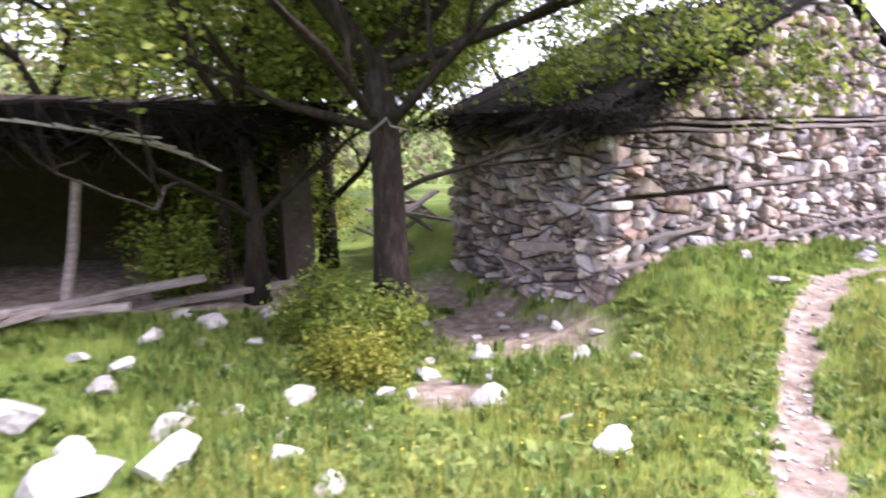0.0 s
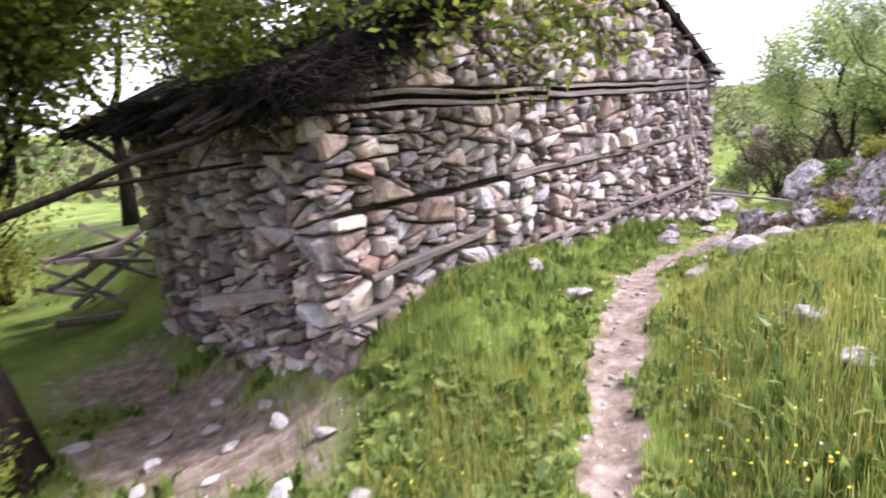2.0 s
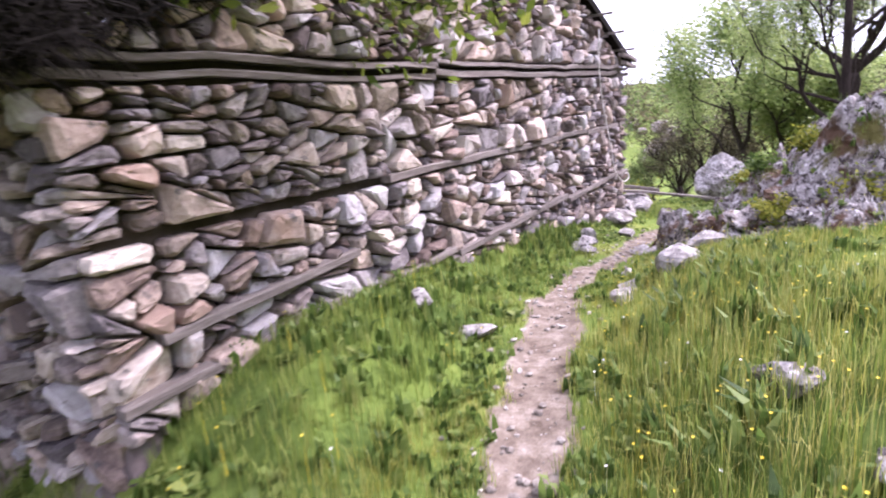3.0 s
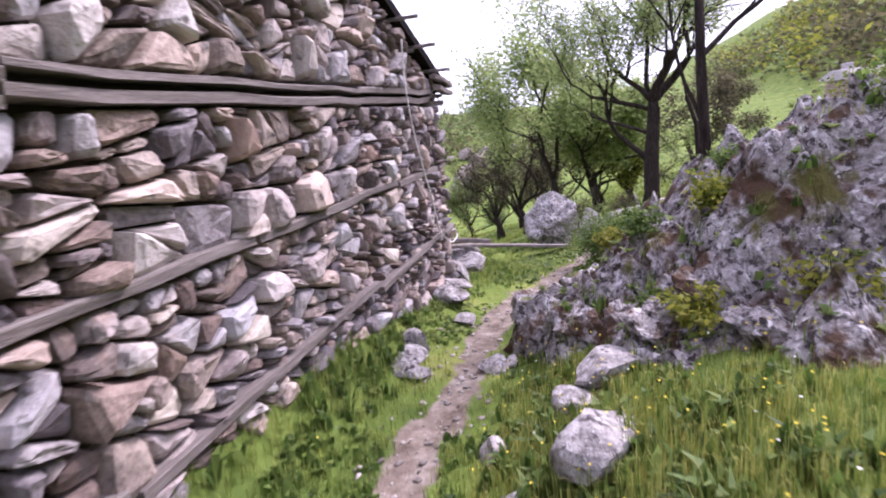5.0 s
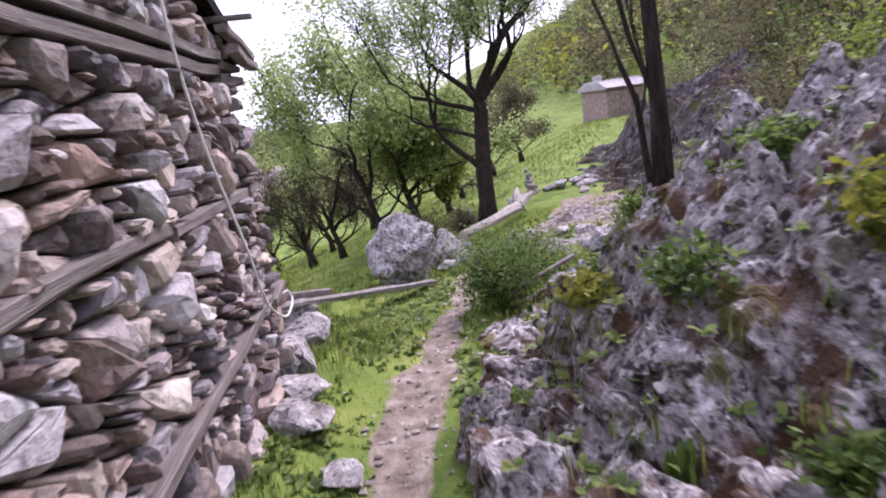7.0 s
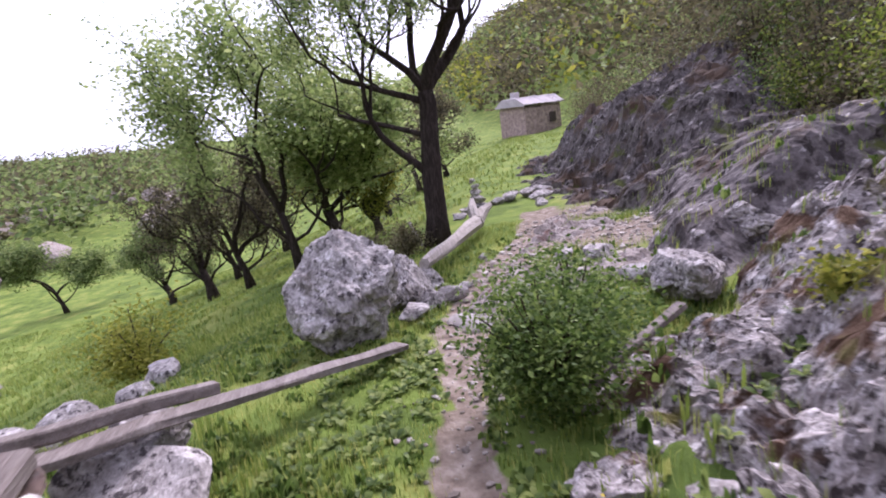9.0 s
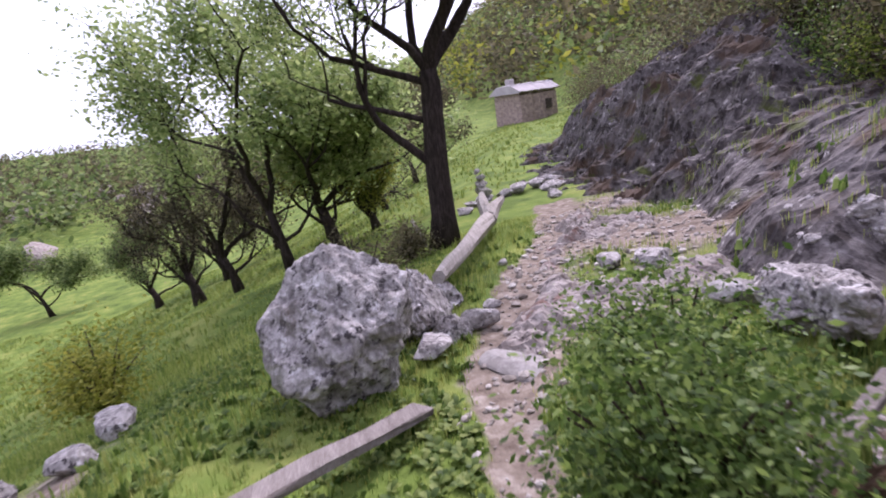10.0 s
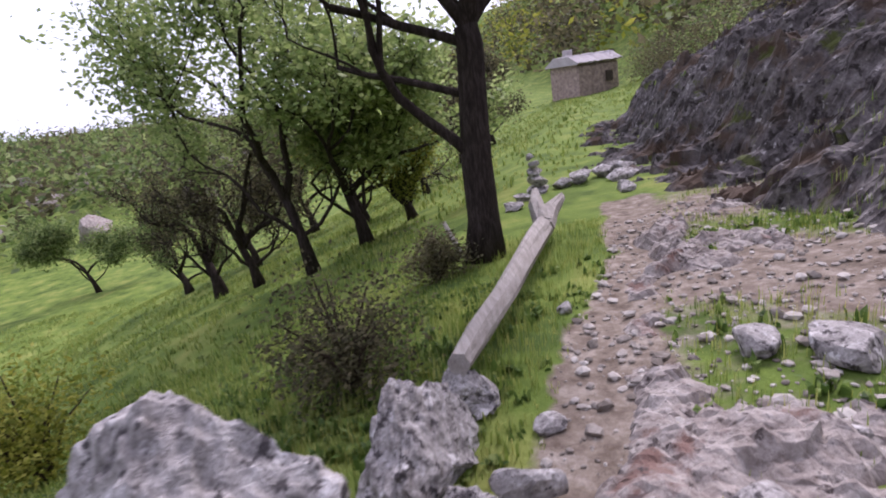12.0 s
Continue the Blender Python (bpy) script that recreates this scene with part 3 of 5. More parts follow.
# ---- stone house ----
A0 = math.atan(0.032)
HOUSE = Matrix.Translation((4.05, 4.24, 0)) @ Matrix.Rotation(A0, 4, "Z")
LEN, DEEP, EAVE, APEX = 7.95, 3.1, 2.04, 3.65


def to_house(v, m=HOUSE):
    v = np.asarray(v, float)
    r, t = np.array(m.to_3x3()), np.array(m.translation)
    return v @ r.T + t


def gable(u):
    return EAVE + (APEX - EAVE) * (1 - abs(u - LEN / 2) / (LEN / 2))


house = thing("stone_house", "abandoned dry-stone house with timber courses and a decayed brushwood roof", "house", at=(4.05, 4.24, 0))
# dark earth core of the walls, behind the facing stones
core, cf = [], []
for w in (0.07, 0.5):
    core += [(0.07, w, -1), (LEN - 0.07, w, -1), (LEN - 0.07, w, EAVE - 0.05), (LEN / 2, w, APEX - 0.05), (0.07, w, EAVE - 0.05)]
cf = [[0, 1, 2, 3, 4], [9, 8, 7, 6, 5]] + [[k, 5 + k, 5 + (k + 1) % 5, (k + 1) % 5] for k in range(5)]
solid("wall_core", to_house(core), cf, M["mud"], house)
for u in (0.0, LEN - 0.5):
    v, f = [], [[0, 3, 2, 1], [4, 5, 6, 7], [0, 1, 5, 4], [1, 2, 6, 5], [2, 3, 7, 6], [3, 0, 4, 7]]
    for zz in (-1, EAVE - 0.05):
        v += [(u + 0.07, 0.5, zz), (u + 0.43, 0.5, zz), (u + 0.43, DEEP, zz), (u + 0.07, DEEP, zz)]
    solid("wall_core", to_house(v), f, M["mud"], house)
v = []
for zz in (-1, EAVE - 0.05):
    v += [(0.4, DEEP - 0.4, zz), (LEN - 0.4, DEEP - 0.4, zz), (LEN - 0.4, DEEP, zz), (0.4, DEEP, zz)]
solid("wall_core", to_house(v), f, M["mud"], house)


def clip(poly, p, n):
    """The part of a convex polygon on the side of p that n points away from."""
    out = []
    for i, a in enumerate(poly):
        b = poly[(i + 1) % len(poly)]
        da, db = (a - p) @ n, (b - p) @ n
        if da <= 0:
            out.append(a)
        if da * db < 0:
            out.append(a + (b - a) * da / (da - db))
    return out


def area(poly):
    x, y = np.array(poly).T
    return 0.5 * abs(np.dot(x, np.roll(y, 1)) - np.dot(y, np.roll(x, 1)))


def shatter(poly, limit, rnd, out):
    """Cuts a strip of wall into rubble-like cells."""
    if len(poly) < 3:
        return
    p = np.array(poly)
    w, h = np.ptp(p, axis=0)
    if area(poly) < limit() and w < 0.5 and h < 0.32:
        out.append(p)
        return
    if w > h * rnd.uniform(1.15, 2.2):
        at, ang = np.array([p[:, 0].min() + w * rnd.uniform(0.32, 0.68), p[:, 1].mean()]), rnd.gauss(0, 0.48)
    else:
        at, ang = np.array([p[:, 0].mean(), p[:, 1].min() + h * rnd.uniform(0.32, 0.68)]), math.pi / 2 + rnd.gauss(0, 0.34)
    n = np.array([math.cos(ang), math.sin(ang)])
    for s in (1, -1):
        shatter(clip(list(p), at, n * s), limit, rnd, out)


def facing_stone(poly, rnd):
    """A rough block whose face fills the cell; u along the wall, w out of it (negative), z up."""
    p = np.array(poly)
    c = p.mean(0)
    if area(poly) < 0.0012:
        return None
    # round the corners a little
    q = []
    for i in range(len(p)):
        a, b, d = p[i - 1], p[i], p[(i + 1) % len(p)]
        q += [b + (a - b) * min(0.3, 0.028 / (np.linalg.norm(a - b) + 1e-6)), b + (d - b) * min(0.33, 0.03 / (np.linalg.norm(d - b) + 1e-6))]
    q = np.array(q)
    r = math.sqrt(area(poly))
    gap = 1 - min(0.2, 0.02 / r)
    proud = rnd.uniform(-0.025, 0.08) + min(0.05, r * 0.18)
    tilt = np.array([rnd.uniform(-0.22, 0.22), rnd.uniform(-0.3, 0.3)])
    n = len(q)
    verts, fcs = [], []
    top = proud + 0.006
    for shrink, out in ((gap * 0.98, -0.10), (gap, -0.01), (gap * 0.9, proud * 0.8), (gap * 0.6, top)):
        for k in range(n):
            e = (q[k] - c) * (shrink + rnd.uniform(-0.06, 0.05))
            verts.append((c[0] + e[0], -(out + (e @ tilt if out > 0 else 0) + rnd.uniform(-0.009, 0.009)), c[1] + e[1]))
    verts.append((c[0], -(top + rnd.uniform(-0.006, 0.008)), c[1]))
    for ring in range(3):
        for k in range(n):
            a, b = ring * n + k, ring * n + (k + 1) % n
            fcs.append([a, b, b + n, a + n])
    for k in range(n):
        fcs.append([3 * n + k, 3 * n + (k + 1) % n, 4 * n])
    return verts, fcs


def rubble(width, bottom, top_at, courses, seed):
    """Cells of one wall face; the courses are the heights of the timbers, (centre, half height)."""
    rnd = random.Random(seed)
    out = []
    levels = [bottom] + [h for c, d in courses for h in (c - d, c + d)] + [top_at(0) if not courses else 9]
    for lo, hi in zip(levels[::2], levels[1::2]):
        u = 0.0
        while u < width:
            w = min(rnd.uniform(0.9, 1.7), width - u)
            if width - u - w < 0.4:
                w = width - u
            t0, t1 = min(hi, top_at(u)), min(hi, top_at(u + w))
            if max(t0, t1) > lo + 0.03:
                big = rnd.random()
                lim = lambda: rnd.choice((0.012, 0.02, 0.03, 0.05, 0.08) if big > 0.4 else (0.007, 0.011, 0.018, 0.03, 0.06))
                poly = [np.array(a) for a in ((u, lo), (u + w, lo), (u + w, max(t1, lo)), (u, max(t0, lo)))]
                if abs(u + w / 2 - LEN / 2) < w / 2 and hi > 2.5 and width > 5:
                    poly.insert(3, np.array((LEN / 2, APEX)))
                shatter(poly, lim, rnd, out)
            u += w
    return out


COURSES = [(1.18, 0.022), (1.94, 0.07)]
TIMBERS = [(0.42, 0.03), (0.70, 0.03), (1.18, 0.03), (1.94, 0.07), (2.5, 0.045)]
wall_front = thing("wall_front", "pale rubble-stone gable wall with weathered timber courses", "wall", kind="structure", at=(4.05, 4.24, 0))
cells = rubble(LEN, -0.5, gable, COURSES, 11)
made, rest = [], Soup()
rnd = random.Random(5)
for c in cells:
    got = facing_stone(c, rnd)
    if got is None:
        continue
    made.append((np.array(c).mean(0), area(c), to_house(got[0]), got[1]))
near = sorted((m for m in made if m[0][1] > 0.15), key=lambda m: -m[1])[:290]
ids = {id(m) for m in near}
for m in made:
    if id(m) not in ids:
        rest.add(m[2], m[3])
rest.ob("small_stones", M["stone"], wall_front, kind="stuff")
FACING = near

wall_side = thing("wall_side", "shaded rubble-stone side wall of the house", "wall", kind="structure", at=(4.05, 4.24, 0))
side_cells = rubble(DEEP, -0.6, lambda u: EAVE, [], 23)
for u0, flip in ((0, 1), (LEN, -1)):
    s = Soup()
    m = HOUSE @ Matrix.Translation((u0, DEEP if flip == 1 else 0, 0)) @ Matrix.Rotation(-math.pi / 2 * flip, 4, "Z")
    for c in side_cells:
        got = facing_stone(c, rnd)
        if got:
            s.add(to_house(got[0], m), got[1])
    s.ob("small_stones", M["stone"], wall_side, kind="stuff")

# timbers let into the wall
for k, (c, d) in enumerate(TIMBERS):
    u = 0.02 + (0.25 if k == 1 else 0)
    while u < LEN - 0.3:
        w = rnd.uniform(1.3, 2.8)
        e = min(u + w, LEN + (0.12 if k == 3 else 0.0))
        if k == 4:
            if gable((u + e) / 2) < c + 0.2:
                u = e
                continue
        z0, z1 = c + rnd.uniform(-0.02, 0.02), c + rnd.uniform(-0.03, 0.03)
        if k == 3:
            for dz, out in ((0.045, -0.02), (-0.035, 0.0)):
                v, f = span((u, out, z0 + dz), (e, out + rnd.uniform(-0.02, 0.02), z1 + dz), 0.12, rnd.uniform(0.03, 0.06), 0.014, k * 31 + int(u * 10))
                solid("timber", to_house(v), f, M["timber"], house)
        elif rnd.random() > (0.7 if k != 2 else 0.25):
            out = -0.045 if k != 2 else -0.02
            v, f = span((u, out, z0), (e - 0.05, out, z1 + (0.05 if k < 2 else 0)), 0.10, d * 1.8, 0.008, k * 31 + int(u * 10))
            solid("timber", to_house(v), f, M["timber"], house)
        u = e
v, f = span((-0.55, 0.9, 0.62), (0.9, -0.03, 0.5), 0.09, 0.1, 0.012, 4)
solid("timber", to_house(v), f, M["timber"], house)
v, f = tube([(LEN - 0.5, 0.28, 0.78), (LEN + 0.3, 0.26, 0.76), (LEN + 0.75, 0.3, 0.74)], [0.075, 0.07, 0.062], 9, 0.1, 3)
solid("beam_end", to_house(v), f, M["timber"], house)

# roof: rotten brushwood on poles
roof = Soup()
for side in (0, 1):
    for k in range(800):
        u = rnd.random()
        a = (-0.3 + u * (LEN / 2 + 0.3)) if side == 0 else (LEN + 0.3 - u * (LEN / 2 + 0.3))
        y = rnd.uniform(-0.1 if side == 0 else 0.02, DEEP + 0.2)
        z = gable(min(max(a, 0), LEN)) + 0.02 - max(0, -a) * 0.3 - max(0, a - LEN) * 0.28 + rnd.uniform(0, 0.16)
        l = rnd.uniform(0.4, 1.1)
        dz = 0.4 * (1 if side == 0 else -1)
        w = rnd.uniform(-0.5, 0.5)
        p0, p1 = Vector((a - l / 2, y - w * l / 2, z - dz * l / 2)), Vector((a + l / 2, y + w * l / 2, z + dz * l / 2))
        roof.add(to_house([tuple(q) for q in np.array(tube([p0, p0.lerp(p1, 0.5) + Vector((0, 0, 0.02)), p1], [0.018, 0.016, 0.008], 5, 0.1, k)[0])]), tube([p0, p0.lerp(p1, 0.5), p1], [0.02, 0.02, 0.01], 5)[1])
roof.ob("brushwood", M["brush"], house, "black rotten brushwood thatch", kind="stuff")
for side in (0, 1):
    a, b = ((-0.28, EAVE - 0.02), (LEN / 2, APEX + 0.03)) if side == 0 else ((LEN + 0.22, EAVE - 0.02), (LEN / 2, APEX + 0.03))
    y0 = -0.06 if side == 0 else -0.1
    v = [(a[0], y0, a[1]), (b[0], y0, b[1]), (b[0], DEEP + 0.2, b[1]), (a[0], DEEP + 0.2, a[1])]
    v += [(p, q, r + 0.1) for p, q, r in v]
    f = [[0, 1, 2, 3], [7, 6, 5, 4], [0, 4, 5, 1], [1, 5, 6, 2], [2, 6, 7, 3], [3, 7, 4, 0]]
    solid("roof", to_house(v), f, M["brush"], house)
for k, (y, l, dz) in enumerate(((-0.12, 0.55, 0.02), (0.5, 0.5, 0.0), (1.0, 0.42, 0.02), (-0.16, 0.32, -0.1), (1.6, 0.5, 0.0))):
    zz = EAVE + 0.05 + dz
    v, f = span((LEN - 0.4, y, zz + 0.06), (LEN + l, y + 0.05, zz), 0.07, 0.05, 0.012, k)
    solid("rafter_end", to_house(v), f, M["timber"], house)
for k in range(3):
    a = LEN - 0.35 - k * 0.5
    v, f = span((a, -0.3, gable(a) + 0.04), (a, 0.8, gable(a) + 0.06), 0.05, 0.03, 0.006, k)
    solid("roof_batten", to_house(v), f, M["timber"], house)
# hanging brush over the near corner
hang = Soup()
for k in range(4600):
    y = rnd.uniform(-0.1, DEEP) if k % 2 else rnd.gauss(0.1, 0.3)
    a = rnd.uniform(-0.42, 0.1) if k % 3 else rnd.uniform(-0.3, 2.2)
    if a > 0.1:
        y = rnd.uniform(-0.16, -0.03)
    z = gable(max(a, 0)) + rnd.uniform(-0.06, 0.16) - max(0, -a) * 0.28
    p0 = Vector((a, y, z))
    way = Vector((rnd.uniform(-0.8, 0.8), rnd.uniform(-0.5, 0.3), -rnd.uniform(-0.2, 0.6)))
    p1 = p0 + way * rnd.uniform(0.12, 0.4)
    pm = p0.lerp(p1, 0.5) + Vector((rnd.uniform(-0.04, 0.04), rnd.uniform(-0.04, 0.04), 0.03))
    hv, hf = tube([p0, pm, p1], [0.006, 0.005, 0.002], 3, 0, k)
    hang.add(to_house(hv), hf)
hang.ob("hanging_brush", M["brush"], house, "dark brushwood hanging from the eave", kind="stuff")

# rope
pts = [(6.6, -0.12, 2.45), (6.62, -0.1, 2.0), (6.75, -0.1, 1.5), (6.92, -0.14, 0.95), (7.04, -0.15, 0.6), (7.22, -0.16, 0.44), (7.45, -0.16, 0.345), (7.66, -0.16, 0.35), (7.77, -0.15, 0.375), (7.76, -0.13, 0.43), (7.7, -0.1, 0.425)]
fine = []
for k in range(len(pts) - 1):
    p_, a, b, q_ = (Vector(pts[min(max(i, 0), len(pts) - 1)]) for i in (k - 1, k, k + 1, k + 2))
    for s in range(5):
        t = s / 5
        fine.append(0.5 * (2 * a + (b - p_) * t + (2 * p_ - 5 * a + 4 * b - q_) * t * t + (3 * a - p_ - 3 * b + q_) * t ** 3))
v, f = tube(fine, [0.008] * len(fine), 7)
solid("rope", to_house(v), f, M["rope"], None, "white rope looped over the house wall", True, "rope")

# ---- dark shed behind the trees ----
shed = thing("shed", "dark collapsed open shed with a brushwood roof", "shed", at=(-1.5, 8.0, float(land(-1.5, 8.0))))
SZ = float(land(-1.2, 7.6))
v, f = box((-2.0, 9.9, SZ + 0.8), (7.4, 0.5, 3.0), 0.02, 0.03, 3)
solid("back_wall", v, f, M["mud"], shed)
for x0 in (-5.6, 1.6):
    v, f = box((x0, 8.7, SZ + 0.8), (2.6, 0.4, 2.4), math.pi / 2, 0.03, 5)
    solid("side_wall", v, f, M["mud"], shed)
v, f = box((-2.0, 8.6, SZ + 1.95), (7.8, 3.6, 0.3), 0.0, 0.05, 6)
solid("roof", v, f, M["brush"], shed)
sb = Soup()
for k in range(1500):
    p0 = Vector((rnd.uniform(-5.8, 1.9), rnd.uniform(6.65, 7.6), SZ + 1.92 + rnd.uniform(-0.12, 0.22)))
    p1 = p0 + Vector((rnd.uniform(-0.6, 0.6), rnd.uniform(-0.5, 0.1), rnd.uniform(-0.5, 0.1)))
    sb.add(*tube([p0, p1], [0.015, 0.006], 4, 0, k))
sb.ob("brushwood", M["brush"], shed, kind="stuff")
for k, (a, b, r) in enumerate((((-1.1, 6.75, SZ - 0.1), (-0.8, 6.9, SZ + 1.35), 0.055), ((-1.75, 6.4, SZ - 0.1), (-2.1, 7.1, SZ + 2.1), 0.08), ((0.6, 7.4, SZ - 0.1), (0.7, 7.4, SZ + 2.1), 0.08))):
    v, f = tube([a, tuple((np.array(a) + np.array(b)) / 2 + 0.03), b], [r, r * 0.9, r * 0.8], 9, 0.06, k)
    solid("post", v, f, M["bark"] if k == 2 else M["timber"], shed)
for k in range(5):
    a = (-1.5 + k * 0.3, 6.6, SZ + 1.98 - k * 0.03)
    b = (0.0 + k * 0.14, 6.45 + 0.04 * k, SZ + 1.75 - k * 0.09)
    v, f = span(a, b, 0.03, 0.022, 0.008, k)
    solid("fallen_plank", v, f, M["bleached"], shed)
for k, (x, y, a, l) in enumerate(((-1.9, 6.0, 0.3, 1.6), (-1.4, 6.3, -0.25, 1.9), (-1.8, 5.7, 0.9, 1.1), (0.3, 6.9, 0.05, 2.2), (-2.3, 5.6, 0.5, 1.3), (-1.0, 6.6, 0.1, 2.6))):
    z = float(land(x, y)) + 0.07 + 0.04 * (k % 3)
    v, f = span((x - l / 2 * math.cos(a), y - l / 2 * math.sin(a), z), (x + l / 2 * math.cos(a), y + l / 2 * math.sin(a), z + 0.05), 0.12, 0.07, 0.015, k)
    solid("plank", v, f, M["timber"], None, "grey weathered plank lying on the ground", False, "plank", "planks by the shed")

# ---- broken timber behind the house corner ----
pile = thing("wood_pile", "heap of broken grey planks against the house", "wood pile", at=(3.75, 8.9, float(land(3.75, 8.9))))
for k in range(16):
    x, y = 3.75 + rnd.uniform(-0.25, 0.35), 8.9 + rnd.uniform(-0.5, 0.6)
    z = float(land(x, y))
    v, f = span((x - 0.4, y, z + rnd.uniform(0, 1.0)), (x + 0.45, y + rnd.uniform(-0.3, 0.3), z + rnd.uniform(0, 0.9)), 0.1, 0.05, 0.012, k)
    solid("board", v, f, M["timber"], pile)

# ---- rock outcrop and cliffs ----
def rock_field(name, label, x0, x1, y0, y1, d, height, mat, category="rock", parent=None):
    X, Y = np.meshgrid(np.arange(x0, x1 + d, d), np.arange(y0, y1 + d, d), indexing="ij")
    h = height(X, Y)
    Z = land(X, Y) + h
    jig = 0.35 * d
    soft = np.where(np.asarray(height(X, Y)).max() > 0.5, 0.55, 0.15)
    P = np.stack([X + jig * vnoise(X * 3 / d, Y * 3 / d, 1, 1) + soft * 0.22 * fbm(X * 3, Y * 3, Z * 4, 4, 40), Y + jig * vnoise(X * 3 / d, Y * 3 / d, 2, 2) + soft * 0.24 * fbm(X * 3, Y * 3, Z * 4, 4, 50), Z], -1)
    ni, nj = X.shape
    idx = np.arange(ni * nj).reshape(ni, nj)
    f = np.stack([idx[:-1, :-1], idx[1:, :-1], idx[1:, 1:], idx[:-1, 1:]], -1).reshape(-1, 4)
    hide = (h < -0.06)
    keep = ~(hide[:-1, :-1] & hide[1:, :-1] & hide[1:, 1:] & hide[:-1, 1:]).reshape(-1)
    return solid(name, P.reshape(-1, 3), f[keep], mat, parent, label, False, category)


def billow(x, y, z=0.0, octaves=3, seed=0):
    """Rounded lumps with sharp creases between them, 0 to about 0.9."""
    out, amp = 0, 0.5
    for k in range(octaves):
        out = out + amp * np.abs(vnoise(x * 2.1 ** k, y * 2.1 ** k, np.asarray(z) * 2.1 ** k, seed + k)) * 2
        amp *= 0.5
    return out


def outcrop_height(x, y):
    wob = 0.5 * fbm(x * 0.9, y * 0.9, 0, 3, 70)
    edge = 3.38 - 0.17 * np.maximum(x - 11, 0) - 0.55 * np.maximum(x - 12.9, 0) - 0.9 * np.maximum(9.6 - x, 0)
    d = edge - y + wob * 0.6
    dp = np.maximum(d, 0)
    high = np.interp(x, (7.6, 8.4, 9.3, 10.6, 12, 13.2, 13.9), (0.0, 0.34, 0.92, 0.95, 0.62, 0.46, 0.2))
    body = high * (0.10 * step(0, 0.25, dp) + 0.90 * step(0.45, 1.95, dp)) * (1 - 0.45 * step(2.6, 4.6, dp))
    inside = step(-0.15, 0.3, d) * step(7.7, 8.5, x + 0.8 * wob) * step(13.95, 13.5, x + 0.4 * wob) * step(-2.9, -2.0, y)
    smooth = step(11.4, 12.4, x) * step(2.2, 1.2, dp)
    lumps = 0.42 * billow(x * 1.05 + 0.3 * y, y * 1.25, 0, 2, 8) + 0.26 * billow(x * 3.1, y * 3.1, 0, 3, 31) + 0.09 * billow(x * 9, y * 9, 0, 2, 33)
    return (body + lumps * (1 - 0.5 * smooth) * (0.6 + 0.4 * step(0, 1, dp)) - 0.3 - 0.06 * step(0.4, 1.2, dp)) * inside - 0.2 * (1 - inside)


outcrop = thing("rock_outcrop", "pitted grey limestone outcrop with moss beside the path", "rock", at=(10.5, 1.0, float(land(10.5, 1.0))))
rock_field("rock_mass", "", 7.4, 14.1, -3.0, 3.6, 0.026, outcrop_height, M["rock"], "", outcrop)
for k, (x, y, w) in enumerate(((9.7, 3.2, 0.4), (10.25, 3.05, 0.42), (9.3, 2.8, 0.36), (8.95, 2.35, 0.34), (10.9, 2.9, 0.46), (11.6, 2.8, 0.42), (12.3, 2.8, 0.36), (9.9, 2.45, 0.36), (9.1, 2.1, 0.34), (11.2, 2.4, 0.34), (8.6, 1.8, 0.34))):
    v, f = rock_shape((w * 1.3, w, w * 0.75), 820 + k, 4, 0.42, 9)
    v = v + 0.018 * np.stack([vnoise(v[:, 0] * 22, v[:, 1] * 22, v[:, 2] * 22, 830 + a) for a in range(3)], 1)
    solid("block", turn_z(v, k * 1.9) + np.array((x, y, float(land(x, y)) + max(0.0, float(outcrop_height(np.array(x), np.array(y)))) - w * 0.26)), f, M["rock"], outcrop)


def cliff_height(x, y):
    yc, _ = trail(x)
    r = yc - y + 0.8 * fbm(x * 0.5, y * 0.5, 0, 3, 90)
    up = step(13.4, 14.6, x) * step(37, 31, x)
    low = 0.62 * step(1.3, 2.4, r) * step(5.2, 3.2, r) * (0.55 + 0.45 * step(-0.2, 0.3, vnoise(x * 0.8, y * 0.8, 0, 17))) * step(21, 18, x)
    q = r + 0.42 * np.clip(x - 18, -2, 7)
    face = 1.5 * step(3.2, 4.6, q) * step(10, 6.5, r) * step(17.5, 21.5, x)
    mid = 0.12 * step(2.4, 4.2, r) * step(8, 5, r)
    on = step(1.4, 2.6, q)
    u, w = x * 0.8 + y * 0.6, y * 0.8 - x * 0.6
    rough = (0.22 * ridged(u * 0.35, w * 0.9, 0, 4, 61) + 0.26 * billow(u * 0.9, w * 2.4, 0, 4, 64) + 0.2 * np.floor(3 * fbm(u * 0.6, w * 1.6, 0, 3, 66)) + 0.07 * billow(x * 5, y * 5, 0, 2, 68)) * on * (0.4 + 0.6 * step(16.5, 19.5, x))
    return (low + face + mid + rough) * up - 0.26 + 0.14 * step(1.6, 2.6, q) * up


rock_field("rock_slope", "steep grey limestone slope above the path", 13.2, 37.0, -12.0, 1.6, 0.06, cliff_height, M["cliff"])

